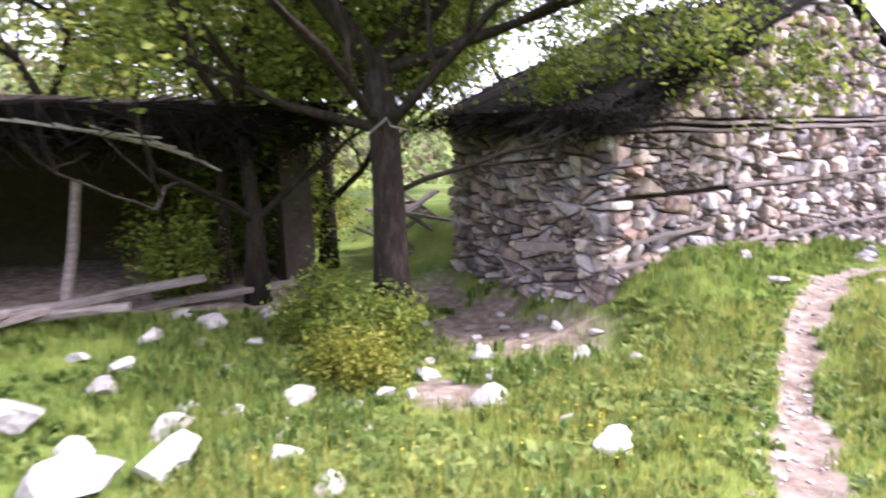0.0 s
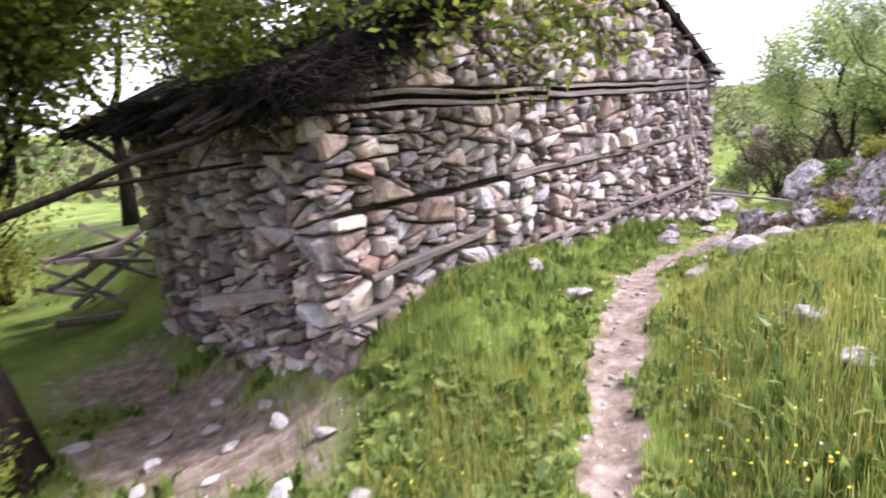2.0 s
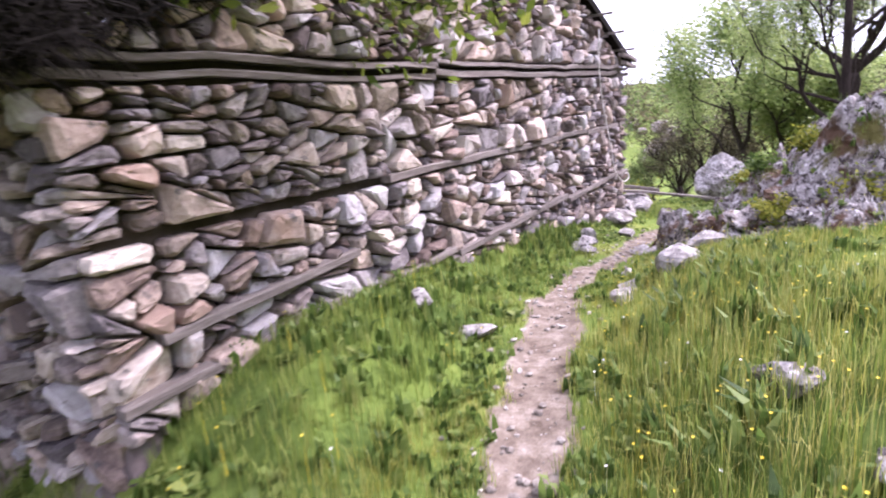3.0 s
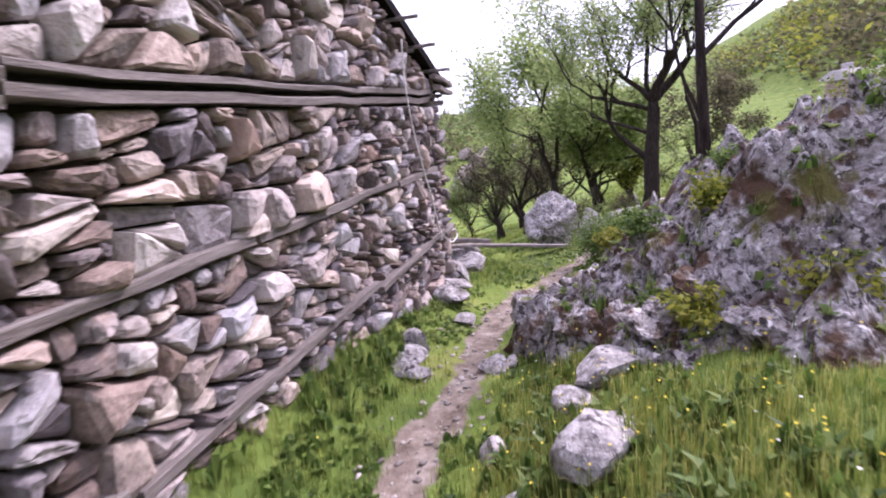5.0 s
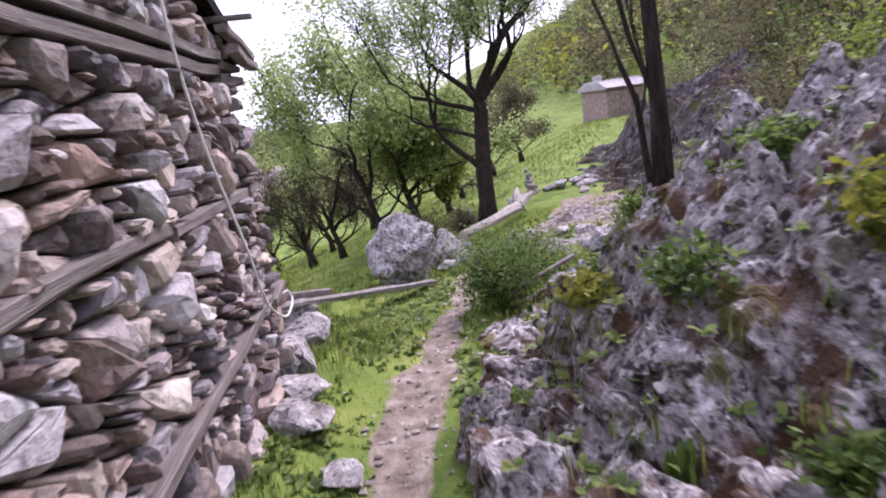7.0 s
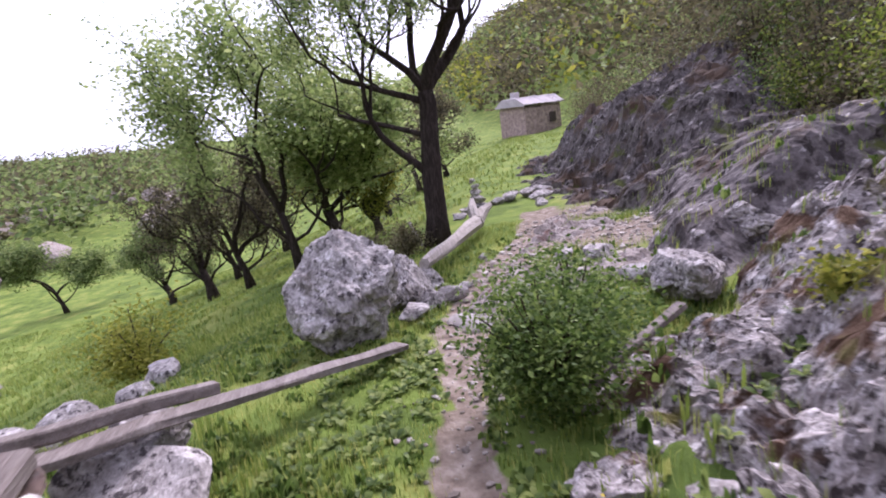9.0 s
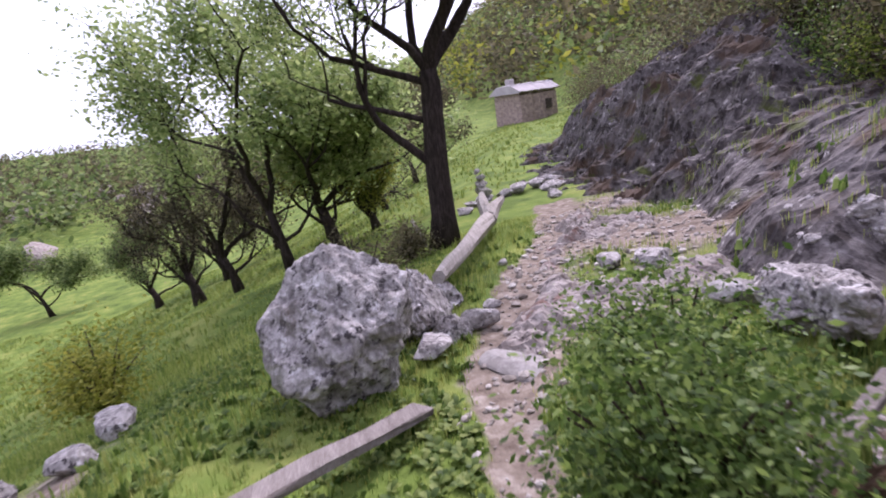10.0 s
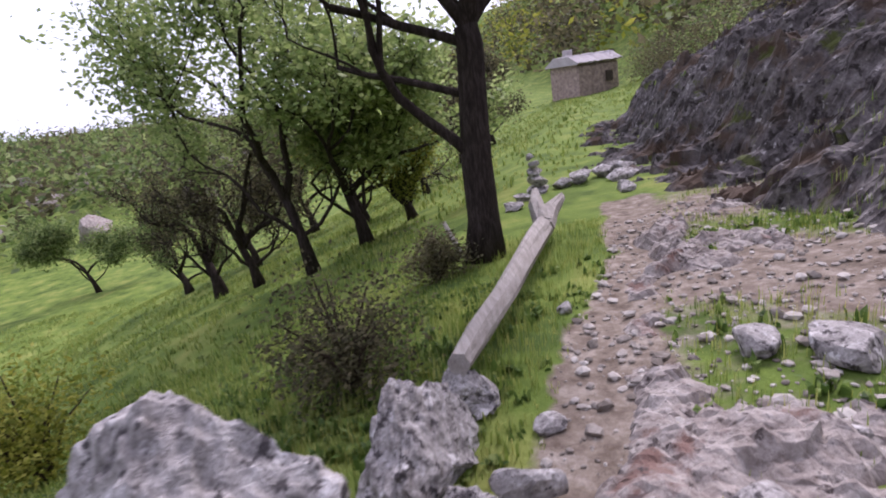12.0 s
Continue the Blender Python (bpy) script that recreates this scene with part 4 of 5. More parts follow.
# ---- boulders by the path ----
def boulder(label, x, y, size, seed, spin, top_taper, rough, lean=(0, 0), cuts=9, sink=0.12):
    """A weathered block, pitted all over; size is that of the finished stone."""
    v, f = rock_shape((1, 1, 1), seed, 6, rough, cuts)
    c = v - v.mean(0)
    out = c / (np.linalg.norm(c, axis=1)[:, None] + 1e-6)
    pits = 0.05 * fbm(c[:, 0] * 4, c[:, 1] * 4, c[:, 2] * 4, 3, seed) - 0.045 * np.maximum(vnoise(c[:, 0] * 15, c[:, 1] * 15, c[:, 2] * 15, seed + 5) - 0.15, 0) + 0.02 * vnoise(c[:, 0] * 28, c[:, 1] * 28, c[:, 2] * 28, seed + 6)
    c = c + out * pits[:, None]
    lo, hi = c.min(0), c.max(0)
    c = (c - (lo + hi) / 2) / (hi - lo) * np.array(size)
    h = c[:, 2:3] / size[2] + 0.5
    c[:, :2] = c[:, :2] * (1 - top_taper * h) + np.array(lean) * h
    c[:, 2] += size[2] / 2 - sink
    v = turn_z(c, spin) + np.array((x, y, float(land(x, y))))
    return solid("boulder", v, f, M["boulder"], None, label, False, "boulder", "boulders by the path")


boulder("large pitted grey boulder beside the path", 15.05, 3.62, (1.16, 1.06, 1.04), 41, 0.5, 0.34, 0.12, (0.03, 0.04), 7)
boulder("jagged broken grey rock beside the boulder", 15.85, 2.95, (1.05, 0.62, 0.68), 57, -0.5, 0.45, 0.42, (-0.05, 0.1), 16)
boulder("pale angular stone against the boulders", 15.45, 2.85, (0.36, 0.26, 0.26), 63, 0.9, 0.3, 0.3, (0, 0), 14, 0.06)
boulder("grey pitted boulder under the old plank", 13.3, 4.75, (0.95, 0.6, 0.5), 71, -0.6, 0.3, 0.25, (0, 0), 10)
boulder("grey rock propping the fallen log", 16.42, 2.7, (0.42, 0.36, 0.34), 75, 0.2, 0.3, 0.3, (0, 0), 12, 0.08)
boulder("flat grey ledge of rock above the path", 13.95, 1.25, (1.0, 0.6, 0.5), 83, -0.5, 0.2, 0.3, (0, 0), 14, 0.12)
boulder("broken grey ledge of rock above the path", 14.5, 0.35, (0.9, 0.7, 0.5), 87, 0.7, 0.25, 0.3, (0, 0), 14, 0.12)

# pale stones lying in the grass: place and size
def px_stones(name, rows, mat, label, group, level=3):
    for k, (x, y, s) in enumerate(rows):
        q = random.Random(k * 7 + int(x * 10))
        stone_at(name, x, y, (s * q.uniform(1.1, 1.5), s * q.uniform(0.85, 1.15), s * q.uniform(0.55, 0.8)), k + abs(int(x * 13)) + 3, mat, label, level, group=group)


px_stones("white_stone", [(1.86, 2.0, 0.3), (0.66, 4.2, 0.32), (1.01, 3.95, 0.18), (1.87, 3.27, 0.34), (-0.36, 3.5, 0.46), (-0.83, 3.5, 0.5), (1.83, 4.2, 0.22), (2.45, 4.21, 0.28), (1.32, 4.0, 0.18), (3.27, 3.09, 0.16),
                          (0.26, 3.15, 0.24), (0.4, 2.6, 0.2), (-0.59, 5.2, 0.26), (-0.3, 5.8, 0.28), (-0.07, 6.4, 0.3), (0.26, 6.1, 0.32), (0.9, 6.4, 0.3), (-1.21, 4.4, 0.4), (-0.84, 4.0, 0.24), (-0.31, 4.05, 0.26), (-0.69, 4.86, 0.24), (0.2, 4.93, 0.18),
                          (-0.16, 4.31, 0.2), (0.14, 4.16, 0.18), (2.03, 2.55, 0.14), (1.5, 3.85, 0.14), (0.6, 5.6, 0.22), (0.1, 5.6, 0.18), (-0.9, 5.5, 0.2), (2.2, 3.75, 0.16), (1.6, 4.5, 0.12), (2.05, 4.6, 0.14),
                          (3.6, 3.9, 0.14), (1.9, 5.2, 0.15), (2.9, 5.05, 0.16), (3.4, 5.2, 0.18), (2.6, 5.8, 0.16), (3.6, 4.5, 0.14), (3.3, 4.7, 0.12), (3.7, 4.9, 0.16), (3.1, 5.5, 0.14), (3.6, 5.6, 0.12), (2.7, 4.7, 0.12), (3.0, 4.3, 0.1), (0.9, 3.4, 0.1), (0.35, 3.6, 0.12)], M["white"], "pale limestone lying in the grass", "stones in the grass")
v, f = rock_shape((0.46, 0.2, 0.2), 12, 3, 0.12)
solid("white_stone", turn_z(v, 0.75) + np.array((3.05, 3.5, float(land(3.05, 3.5)))), f, M["white"], None, "long pale slab lying in the grass", False, "stone", "stones in the grass")
px_stones("path_stone", [(6.02, 3.54, 0.26), (5.85, 3.85, 0.2), (7.2, 2.95, 0.22), (7.5, 3.0, 0.2), (7.75, 2.6, 0.4), (8.3, 2.75, 0.3), (8.0, 3.15, 0.2), (5.58, 1.73, 0.24), (5.0, 1.4, 0.22), (9.24, 3.42, 0.24), (10.4, 3.95, 0.24), (9.17, 4.05, 0.3), (9.3, 3.3, 0.14),
                         (8.6, 2.6, 0.35), (9.0, 4.0, 0.25), (9.5, 4.1, 0.3), (10.9, 4.2, 0.4), (11.4, 4.3, 0.4), (12.1, 4.5, 0.5), (13.0, 4.65, 0.55), (12.5, 4.7, 0.45), (16.3, 5.4, 0.45), (16.9, 5.7, 0.4), (15.7, 5.5, 0.35), (15.3, 5.9, 0.5), (14.9, 6.2, 0.5),
                         (15.25, 3.05, 0.3), (15.55, 2.6, 0.28), (16.4, 2.65, 0.3), (15.4, 1.45, 0.2), (16.2, 1.2, 0.25), (15.0, 0.2, 0.35), (14.7, -0.2, 0.45), (15.9, 0.9, 0.4), (17.6, 1.7, 0.14), (16.0, 2.35, 0.16), (14.6, 1.2, 0.3), (15.1, 1.9, 0.3)],
          M["boulder"], "rough grey limestone half sunk in the turf", "grey stones along the path")
stone_at("path_slab", 14.72, 2.62, (0.62, 0.42, 0.16), 29, M["white"], "flat pale stone set in the path", 3, 0.1, 0.3, 0.05)
rnd = random.Random(77)
grit = Soup()
PEBBLES = [rock_shape((1.3, 1.0, 0.6), k, 1, 0.1, 6) for k in range(40)]
for k in range(4000):
    x = rnd.uniform(0, 14.3) if k < 1100 else rnd.uniform(14.2, 20.5)
    yc, _ = trail(x)
    y = float(yc) + (rnd.gauss(0, 0.2) if x < 14.3 else rnd.uniform(-2.6, 0.35))
    s = rnd.choice((0.012, 0.015, 0.02, 0.03, 0.05)) * (1.0 if x < 14.5 else rnd.choice((0.9, 1.2, 1.9)))
    v, f = PEBBLES[k % 40]
    grit.add(turn_z(v * s, k) + np.array((x, y, float(land(x, y)))), f)
grit.ob("path_gravel", M["gravel"], None, "loose pale gravel strewn on the path", kind="stuff", category="gravel")


def bedrock_height(x, y):
    yc, _ = trail(x)
    off = y - yc
    off = off + 0.6 * fbm(x * 1.3, y * 1.3, 0, 3, 47)
    edge = step(14.3, 15.0, x) * step(21, 19.5, x) * step(0.35, 0.05, off) * np.maximum(step(-0.6, -0.25, off), step(-3.4, -2.6, off) * step(-0.2, 0.2, vnoise(x * 1.1, y * 1.1, 0, 49)))
    worn = ridged(x * 0.9 + 0.4 * y, y * 1.5, 0, 5, 81)
    return (0.10 * worn + 0.09 * billow(x * 3.0, y * 3.6, 0, 4, 85) + 0.035 * billow(x * 11, y * 11, 0, 2, 88) - 0.06 + 0.05 * np.floor(3 * fbm(x * 1.5, y * 1.5, 0, 3, 83)) + 0.012 + 0.03 * np.exp(-((off + 0.35) / 0.35) ** 2)) * edge - 0.09 * (1 - edge) - 0.01


rock_field("bedrock", "pale trodden bedrock showing through the earth path", 14.2, 21.0, -2.4, 3.1, 0.03, bedrock_height, M["bedrock"])

# ---- planks across the slope, fallen trunk ----
v, f = span((12.75, 5.1, 0.02), (14.35, 3.28, -0.42), 0.13, 0.04, 0.014, 3)
solid("plank", v, f, M["timber"], None, "long grey plank lying across the grass to the path", False, "plank", "planks on the slope")
v, f = span((12.8, 5.2, 0.10), (13.55, 4.35, -0.12), 0.08, 0.06, 0.01, 5)
solid("beam", v, f, M["timber"], None, "dark old beam lying on the plank", False, "beam", "planks on the slope")
v, f = tube([(16.35, 2.7, -0.38), (16.8, 2.5, -0.42), (17.5, 2.17, -0.5), (18.3, 1.82, -0.57), (19.2, 1.42, -0.65), (20.0, 1.05, -0.72)], [0.06, 0.075, 0.08, 0.095, 0.115, 0.12], 14, 0.12, 8)
log = thing("fallen_log", "bleached barkless fallen log beside the path", "log", at=(16.35, 2.7, -0.46))
solid("stem", v, f, M["bleached"], log)
for k, (a, b) in enumerate((((19.85, 1.1, -0.7), (20.5, 0.98, -0.42)), ((19.8, 1.12, -0.72), (20.55, 0.62, -0.55)))):
    v, f = tube([a, tuple((np.array(a) + np.array(b)) / 2 + 0.02), b], [0.11, 0.09, 0.05], 9, 0.22, k)
    solid("branch_stub", v, f, M["bleached"], log)
v, f = tube([(20.6, 1.95, -1.16), (20.72, 2.04, -0.92), (20.9, 2.11, -0.7)], [0.035, 0.036, 0.028], 7, 0.1, 2)
solid("fallen_branch", v, f, M["bleached"], None, "pale bare branch lying by the tree", False, "branch")
v, f = span((12.84, 2.62, -0.2), (13.07, 1.92, -0.01), 0.06, 0.035, 0.014, 4)
solid("branch", v, f, M["timber"], None, "split brown branch resting on the rock", False, "branch")

# ---- stones stacked where the path leaves the rocks ----
cairn = thing("cairn", "small stack of pale stones beside the path", "cairn", at=(23.8, -0.1, float(land(23.8, -0.1))))
zc = cairn.location.z - 0.06
for k, (w, h) in enumerate(((0.62, 0.26), (0.5, 0.22), (0.42, 0.2), (0.3, 0.18), (0.2, 0.14))):
    v, f = rock_shape((w, w * 0.8, h * 1.2), 610 + k, 2, 0.15)
    solid("stone", turn_z(v, k * 1.3) + np.array((23.8 + 0.04 * (-1) ** k, -0.1 + 0.03 * k, zc)), f, M["boulder"], cairn)
    zc += h * 0.8
px_stones("edge_stone", [(23.9, -0.6, 0.42), (24.0, -1.0, 0.5), (24.1, -1.45, 0.45), (24.2, -1.9, 0.55), (23.4, 0.35, 0.35), (22.8, 0.7, 0.3), (23.6, -1.6, 0.5), (22.6, -1.2, 0.35)], M["boulder"], "grey stone edging the end of the path", "stones at the end of the path")

# ---- trees ----
tree("tree", "broad old tree with dark bark beside the house", 2.15, 5.6, [(0, 0, -0.1), (-0.03, 0, 0.8), (-0.06, -0.05, 1.6), (-0.08, -0.05, 2.3), (-0.12, 0, 2.9)], 0.21,
     [(4, (-0.6, 0.1, 1), 1.8, 0.13), (4, (0.7, -0.3, 1), 1.8, 0.13), (2, (1, -0.2, 0.4), 1.8, 0.035), (3, (0.6, -0.8, 0.35), 1.7, 0.06), (3, (-0.9, -0.6, 0.35), 1.8, 0.06), (3, (0.2, 0.9, 0.4), 1.8, 0.07), (4, (1, -0.9, 0.3), 2.0, 0.07), (3, (-1, 0.6, 0.3), 2.0, 0.06), (4, (1, 0.35, 0.6), 2.3, 0.08), (4, (0.8, 1, 0.5), 2.2, 0.07), (4, (1, -0.1, 0.9), 2.2, 0.08)],
     M["leaf"], 62000, 0.085, (0.13, 0.13, 0.1), 3, 3, keep=lambda q: q[2] > 2.05 or q[1] > 6.0, twig=(2, 0.5, 0.006))
tree("tree", "slender dark tree behind the big one", 0.9, 7.0, [(0, 0, -0.1), (0.05, 0, 1), (0.0, 0.05, 2.2)], 0.12,
     [(2, (0.2, 0, 1), 1.6, 0.08), (1, (0.8, -0.2, 0.6), 1.5, 0.05), (1, (-0.8, -0.4, 0.6), 1.6, 0.05), (2, (-0.6, -0.5, 0.7), 1.6, 0.06), (2, (0.8, 0.2, 0.4), 1.6, 0.06)], M["leaf"], 14000, 0.08, (0.16, 0.16, 0.15), 8, keep=lambda q: q[2] > 2.3 or q[0] > 0.5)
tree("tree", "leafy tree over the shed", -2.6, 6.7, [(0, 0, -0.1), (0.05, 0, 1.4), (0.1, 0.1, 2.6)], 0.14,
     [(2, (0.6, -0.5, 0.8), 1.8, 0.08), (2, (-0.5, -0.3, 0.8), 1.8, 0.08), (2, (0.8, 0.3, 0.5), 1.8, 0.07)], M["leaf"], 26000, 0.085, (0.15, 0.15, 0.12), 15, keep=lambda q: q[2] > 2.45)
tree("tree", "leafy tree at the back of the house", 3.0, 11.5, [(0, 0, -0.1), (0.05, 0, 1), (0.1, 0.1, 2.0)], 0.14,
     [(2, (0.6, -0.5, 0.8), 1.8, 0.08), (2, (-0.5, -0.3, 0.8), 1.8, 0.08), (1, (-0.8, 0.3, 0.4), 1.8, 0.07), (1, (0.8, 0.1, 0.3), 1.7, 0.07)], M["leaf_yellow"], 30000, 0.1, (0.5, 0.5, 0.5), 21)
# extra tree, added only to keep skylight off the side wall
tree("tree", "dense leafy tree added to shade the side of the house", 2.35, 8.6, [(0, 0, -0.1), (0.05, 0, 1), (0.1, 0.05, 2.3)], 0.13,
     [(2, (0.8, -0.7, 0.5), 1.7, 0.08), (2, (-0.5, -0.8, 0.6), 1.7, 0.08), (1, (-0.8, -0.3, 0.4), 1.6, 0.06), (2, (0.5, 0.5, 0.8), 1.7, 0.07), (1, (0.4, -0.9, 0.7), 1.7, 0.06)], M["leaf"], 26000, 0.1, (0.2, 0.2, 0.18), 44, keep=lambda q: not (q[0] > 3.7 and q[2] < 2.5))
for k, (x, y) in enumerate(((-1.5, 12.5), (5.6, 13.5), (0.8, 14.5), (9.5, 13.0))):
    tree("tree", "leafy tree behind the house", x, y, [(0, 0, -0.2), (0.1, 0, 1.2), (0.1, 0.1, 2.2)], 0.13,
         [(2, (0.6, -0.5, 0.8), 1.9, 0.08), (2, (-0.5, -0.3, 0.8), 1.9, 0.08), (1, (-0.8, 0.3, 0.4), 1.8, 0.07), (1, (0.8, 0.1, 0.3), 1.8, 0.07)], M["leaf" if k % 2 else "leaf_yellow"], 16000, 0.13, (0.5, 0.5, 0.5), 90 + k, group="trees behind the house")
v, f = tube([(1.78, 5.3, 1.9), (1.98, 5.28, 2.06), (2.02, 5.27, 1.98), (2.22, 5.3, 1.94)], [0.006, 0.012, 0.01, 0.005], 5)
solid("dead_twig", v, f, M["bleached"], None, "pale broken twig caught on the tree trunk", False, "twig")
bush("bush", "tall leafy thicket between the shed and the house", 1.3, 8.3, (2.0, 1.6, 2.7), M["leaf"], 9000, 0.08, 18, 26)
bush("bush", "tall sunlit thicket behind the house corner", 2.6, 10.6, (2.4, 1.8, 2.4), M["leaf_yellow"], 8000, 0.09, 19, 24)
bush("bush", "leafy thicket beside the shed", 0.1, 7.2, (1.0, 0.7, 1.5), M["leaf"], 3600, 0.07, 20, 14)
bush("bush", "fresh green leafy bush under the tree", 1.55, 4.95, (1.1, 1.0, 0.95), M["leaf"], 5200, 0.06, 5, 14)
bush("bush", "low yellow-green leafy bush in the grass", 1.25, 4.4, (1.0, 0.9, 0.6), M["leaf_yellow"], 4200, 0.05, 6, 12)
bush("bush", "dense green bush at the foot of the tree", 1.25, 5.6, (0.9, 0.8, 0.9), M["leaf"], 3600, 0.06, 16, 12)

tree("tree", "old dark-barked tree with gnarled limbs beside the path", 20.2, 1.77, [(0, 0, -0.25), (-0.02, -0.04, 0.5), (-0.05, -0.05, 1.2), (0.0, -0.1, 1.9), (0, -0.14, 2.45), (0.0, -0.12, 2.65)], 0.2,
     [(5, (0.0, 0.05, 1), 1.5, 0.12), (5, (0.1, -0.75, 0.65), 1.35, 0.12), (4, (-0.4, 0.9, 0.35), 1.6, 0.06), (2, (-0.1, 0.6, 1.1), 1.5, 0.075), (5, (-0.4, 0.9, 0.6), 1.7, 0.07), (3, (0.2, 1, 0.25), 1.7, 0.05), (5, (0.6, 0.7, 0.7), 1.7, 0.07)],
     M["leaf_fresh"], 28000, 0.066, (0.13, 0.13, 0.1), 31, 4, keep=lambda q: q[2] > 0.6 and q[1] > 0.2, twig=(2, 0.32, 0.006), bend=0.36)
tree("tree", "slender grey tree growing out of the rocks", 11.65, 1.66, [(0, 0, -0.3), (-0.02, 0.02, 0.5), (0.02, 0.04, 1.2), (0.02, 0.05, 1.75)], 0.062,
     [(3, (-0.2, 0.3, 1), 0.9, 0.045), (3, (0.5, -0.3, 1), 1.1, 0.05), (1, (0.3, 0.2, 1.0), 1.0, 0.022), (0, (0.6, 0.1, 1.2), 1.2, 0.03), (2, (0.4, -0.7, 0.8), 1.0, 0.03)], M["leaf_fresh"], 3200, 0.042, (0.07, 0.07, 0.06), 33, 3, z=float(land(11.65, 1.66) + outcrop_height(np.array(11.65), np.array(1.66))), twig=(2, 0.25, 0.004))
LEFT_TREES = [(25.4, 4.4, 7.4, "leaf_fresh", 15000), (26.2, 3.2, 5.4, "leaf_fresh", 14000), (29.2, 7.4, 4.2, "leaf_olive", 4500), (27.6, 6.0, 4.4, "leaf_olive", 4000), (34.5, 10.0, 3.4, "leaf_cool", 7000), (31.5, 3.2, 4.0, "leaf_yellow", 5000),
              (33.0, 1.0, 4.4, "leaf_olive", 4000), (50.0, 20.5, 6.0, "leaf_cool", 11000), (38.0, 5.5, 5.0, "leaf_olive", 4500), (27.5, 2.0, 2.6, "leaf_yellow", 4000), (40.0, -1.6, 5.5, "leaf_olive", 4500), (46.0, -4.5, 5.5, "leaf_olive", 4500), (33.5, 7.2, 4.5, "leaf_olive", 4000)]
for k, (x, y, h, lf, n) in enumerate(LEFT_TREES):
    q = random.Random(k + 50)
    a = q.uniform(-0.25, 0.25)
    tree("tree", "small meadow tree with twisted dark trunk and thin foliage" if lf != "leaf_cool" else "small meadow tree with a full green crown", x, y,
         [(0, 0, -0.2), (a * 0.5, 0.1, h * 0.11), (a * 0.9, 0.25, h * 0.22)], 0.13 + 0.02 * (k % 3),
         [(2, (0.5, 0.3, 0.9), h * 0.3, 0.09), (2, (-0.6, 0.4, 0.9), h * 0.3, 0.08), (2, (0.1, -0.7, 0.8), h * 0.3, 0.08), (1, (-0.3, 0.8, 0.6), h * 0.27, 0.05), (1, (0.3, -0.9, 0.5), h * 0.25, 0.05)], M[lf], int(n * 1.35), (0.13 if h > 5 else 0.09) if x < 36 else 0.16, (h * 0.035, h * 0.035, h * 0.03), k + 60, 3, group="trees on the meadow", twig=(3, h * 0.09, 0.008), bend=0.42)

# ---- brambles and shrubs ----
bush("bush", "dark green bramble bush beside the path", 13.05, 2.68, (0.95, 0.9, 0.9), M["bramble"], 9000, 0.034, 71, 26)
bush("bush", "dark green bramble bush beside the path", 13.8, 2.2, (1.0, 0.8, 0.7), M["bramble"], 6500, 0.034, 72, 20)
bush("bush", "low brown-green shrub behind the rocks", 17.0, 3.3, (1.15, 1.0, 1.0), M["leaf_olive"], 4500, 0.035, 73, 16)
bush("bush", "low brown-green shrub beside the fallen trunk", 19.8, 2.4, (0.9, 0.9, 0.7), M["leaf_olive"], 3500, 0.045, 74, 14)
bush("bush", "yellow-green bush beyond the house", 19.0, 6.5, (1.5, 1.5, 1.5), M["leaf_yellow"], 5000, 0.06, 75, 14)
for k, (x, y, s) in enumerate(((9.55, 1.9, 0.35), (9.2, 2.3, 0.3), (10.0, 2.35, 0.35), (8.75, 2.1, 0.35), (10.5, 1.6, 0.45), (11.1, 2.3, 0.4), (8.6, 1.5, 0.5), (9.9, 1.2, 0.45), (11.8, 1.8, 0.45), (12.4, 1.6, 0.4), (8.3, 2.5, 0.3), (9.3, 0.9, 0.5), (10.6, 2.55, 0.3))):
    bush("plant", "green leafy plant growing from a crack in the rock", x, y, (s, s, s * 0.7), M["bramble" if k % 3 else "leaf_yellow"], 700, 0.045, 140 + k, 9, "plants on the outcrop", z=float(land(x, y) + outcrop_height(np.array(x), np.array(y))) - 0.03, category="plant")
rnd = random.Random(19)
for k in range(18):
    x = 15.2 + k * 0.48
    y = float(trail(x)[0]) - rnd.uniform(4.3, 5.0) - 0.5 * (k % 2)
    if x > 20.5:
        y -= 1.2
    w = rnd.uniform(1.2, 1.9)
    bush("shrub", "dark olive thicket growing along the top of the rocks", x, y, (w, w, w * rnd.uniform(0.9, 1.3)), M[rnd.choice(("leaf_olive", "leaf", "leaf_olive", "bramble"))], 2400, 0.06, 900 + k, 14, "thicket above the rocks", z=float(land(x, y) + max(0.0, float(cliff_height(np.array(x), np.array(y))))) - 0.1)
for k, (x, y) in enumerate(((10.4, -0.5), (11.1, 0.1), (11.9, 0.25), (12.7, 0.0), (11.6, -0.9), (12.5, -1.1), (13.4, -0.5), (14.3, -1.4), (15.0, -2.2))):
    w = rnd.uniform(1.0, 1.4)
    rise = max(0.0, float(outcrop_height(np.array(x), np.array(y)))) if x < 14.1 else max(0.0, float(cliff_height(np.array(x), np.array(y))))
    bush("shrub", "scrubby olive bush rooted behind the outcrop", x, y, (w, w, w * rnd.uniform(0.9, 1.2)), M[("leaf_olive", "leaf", "leaf_olive")[k % 3]], 2600, 0.045, 940 + k, 14, "bushes behind the outcrop", z=float(land(x, y)) + rise - 0.08)
rnd = random.Random(9)
n = 0
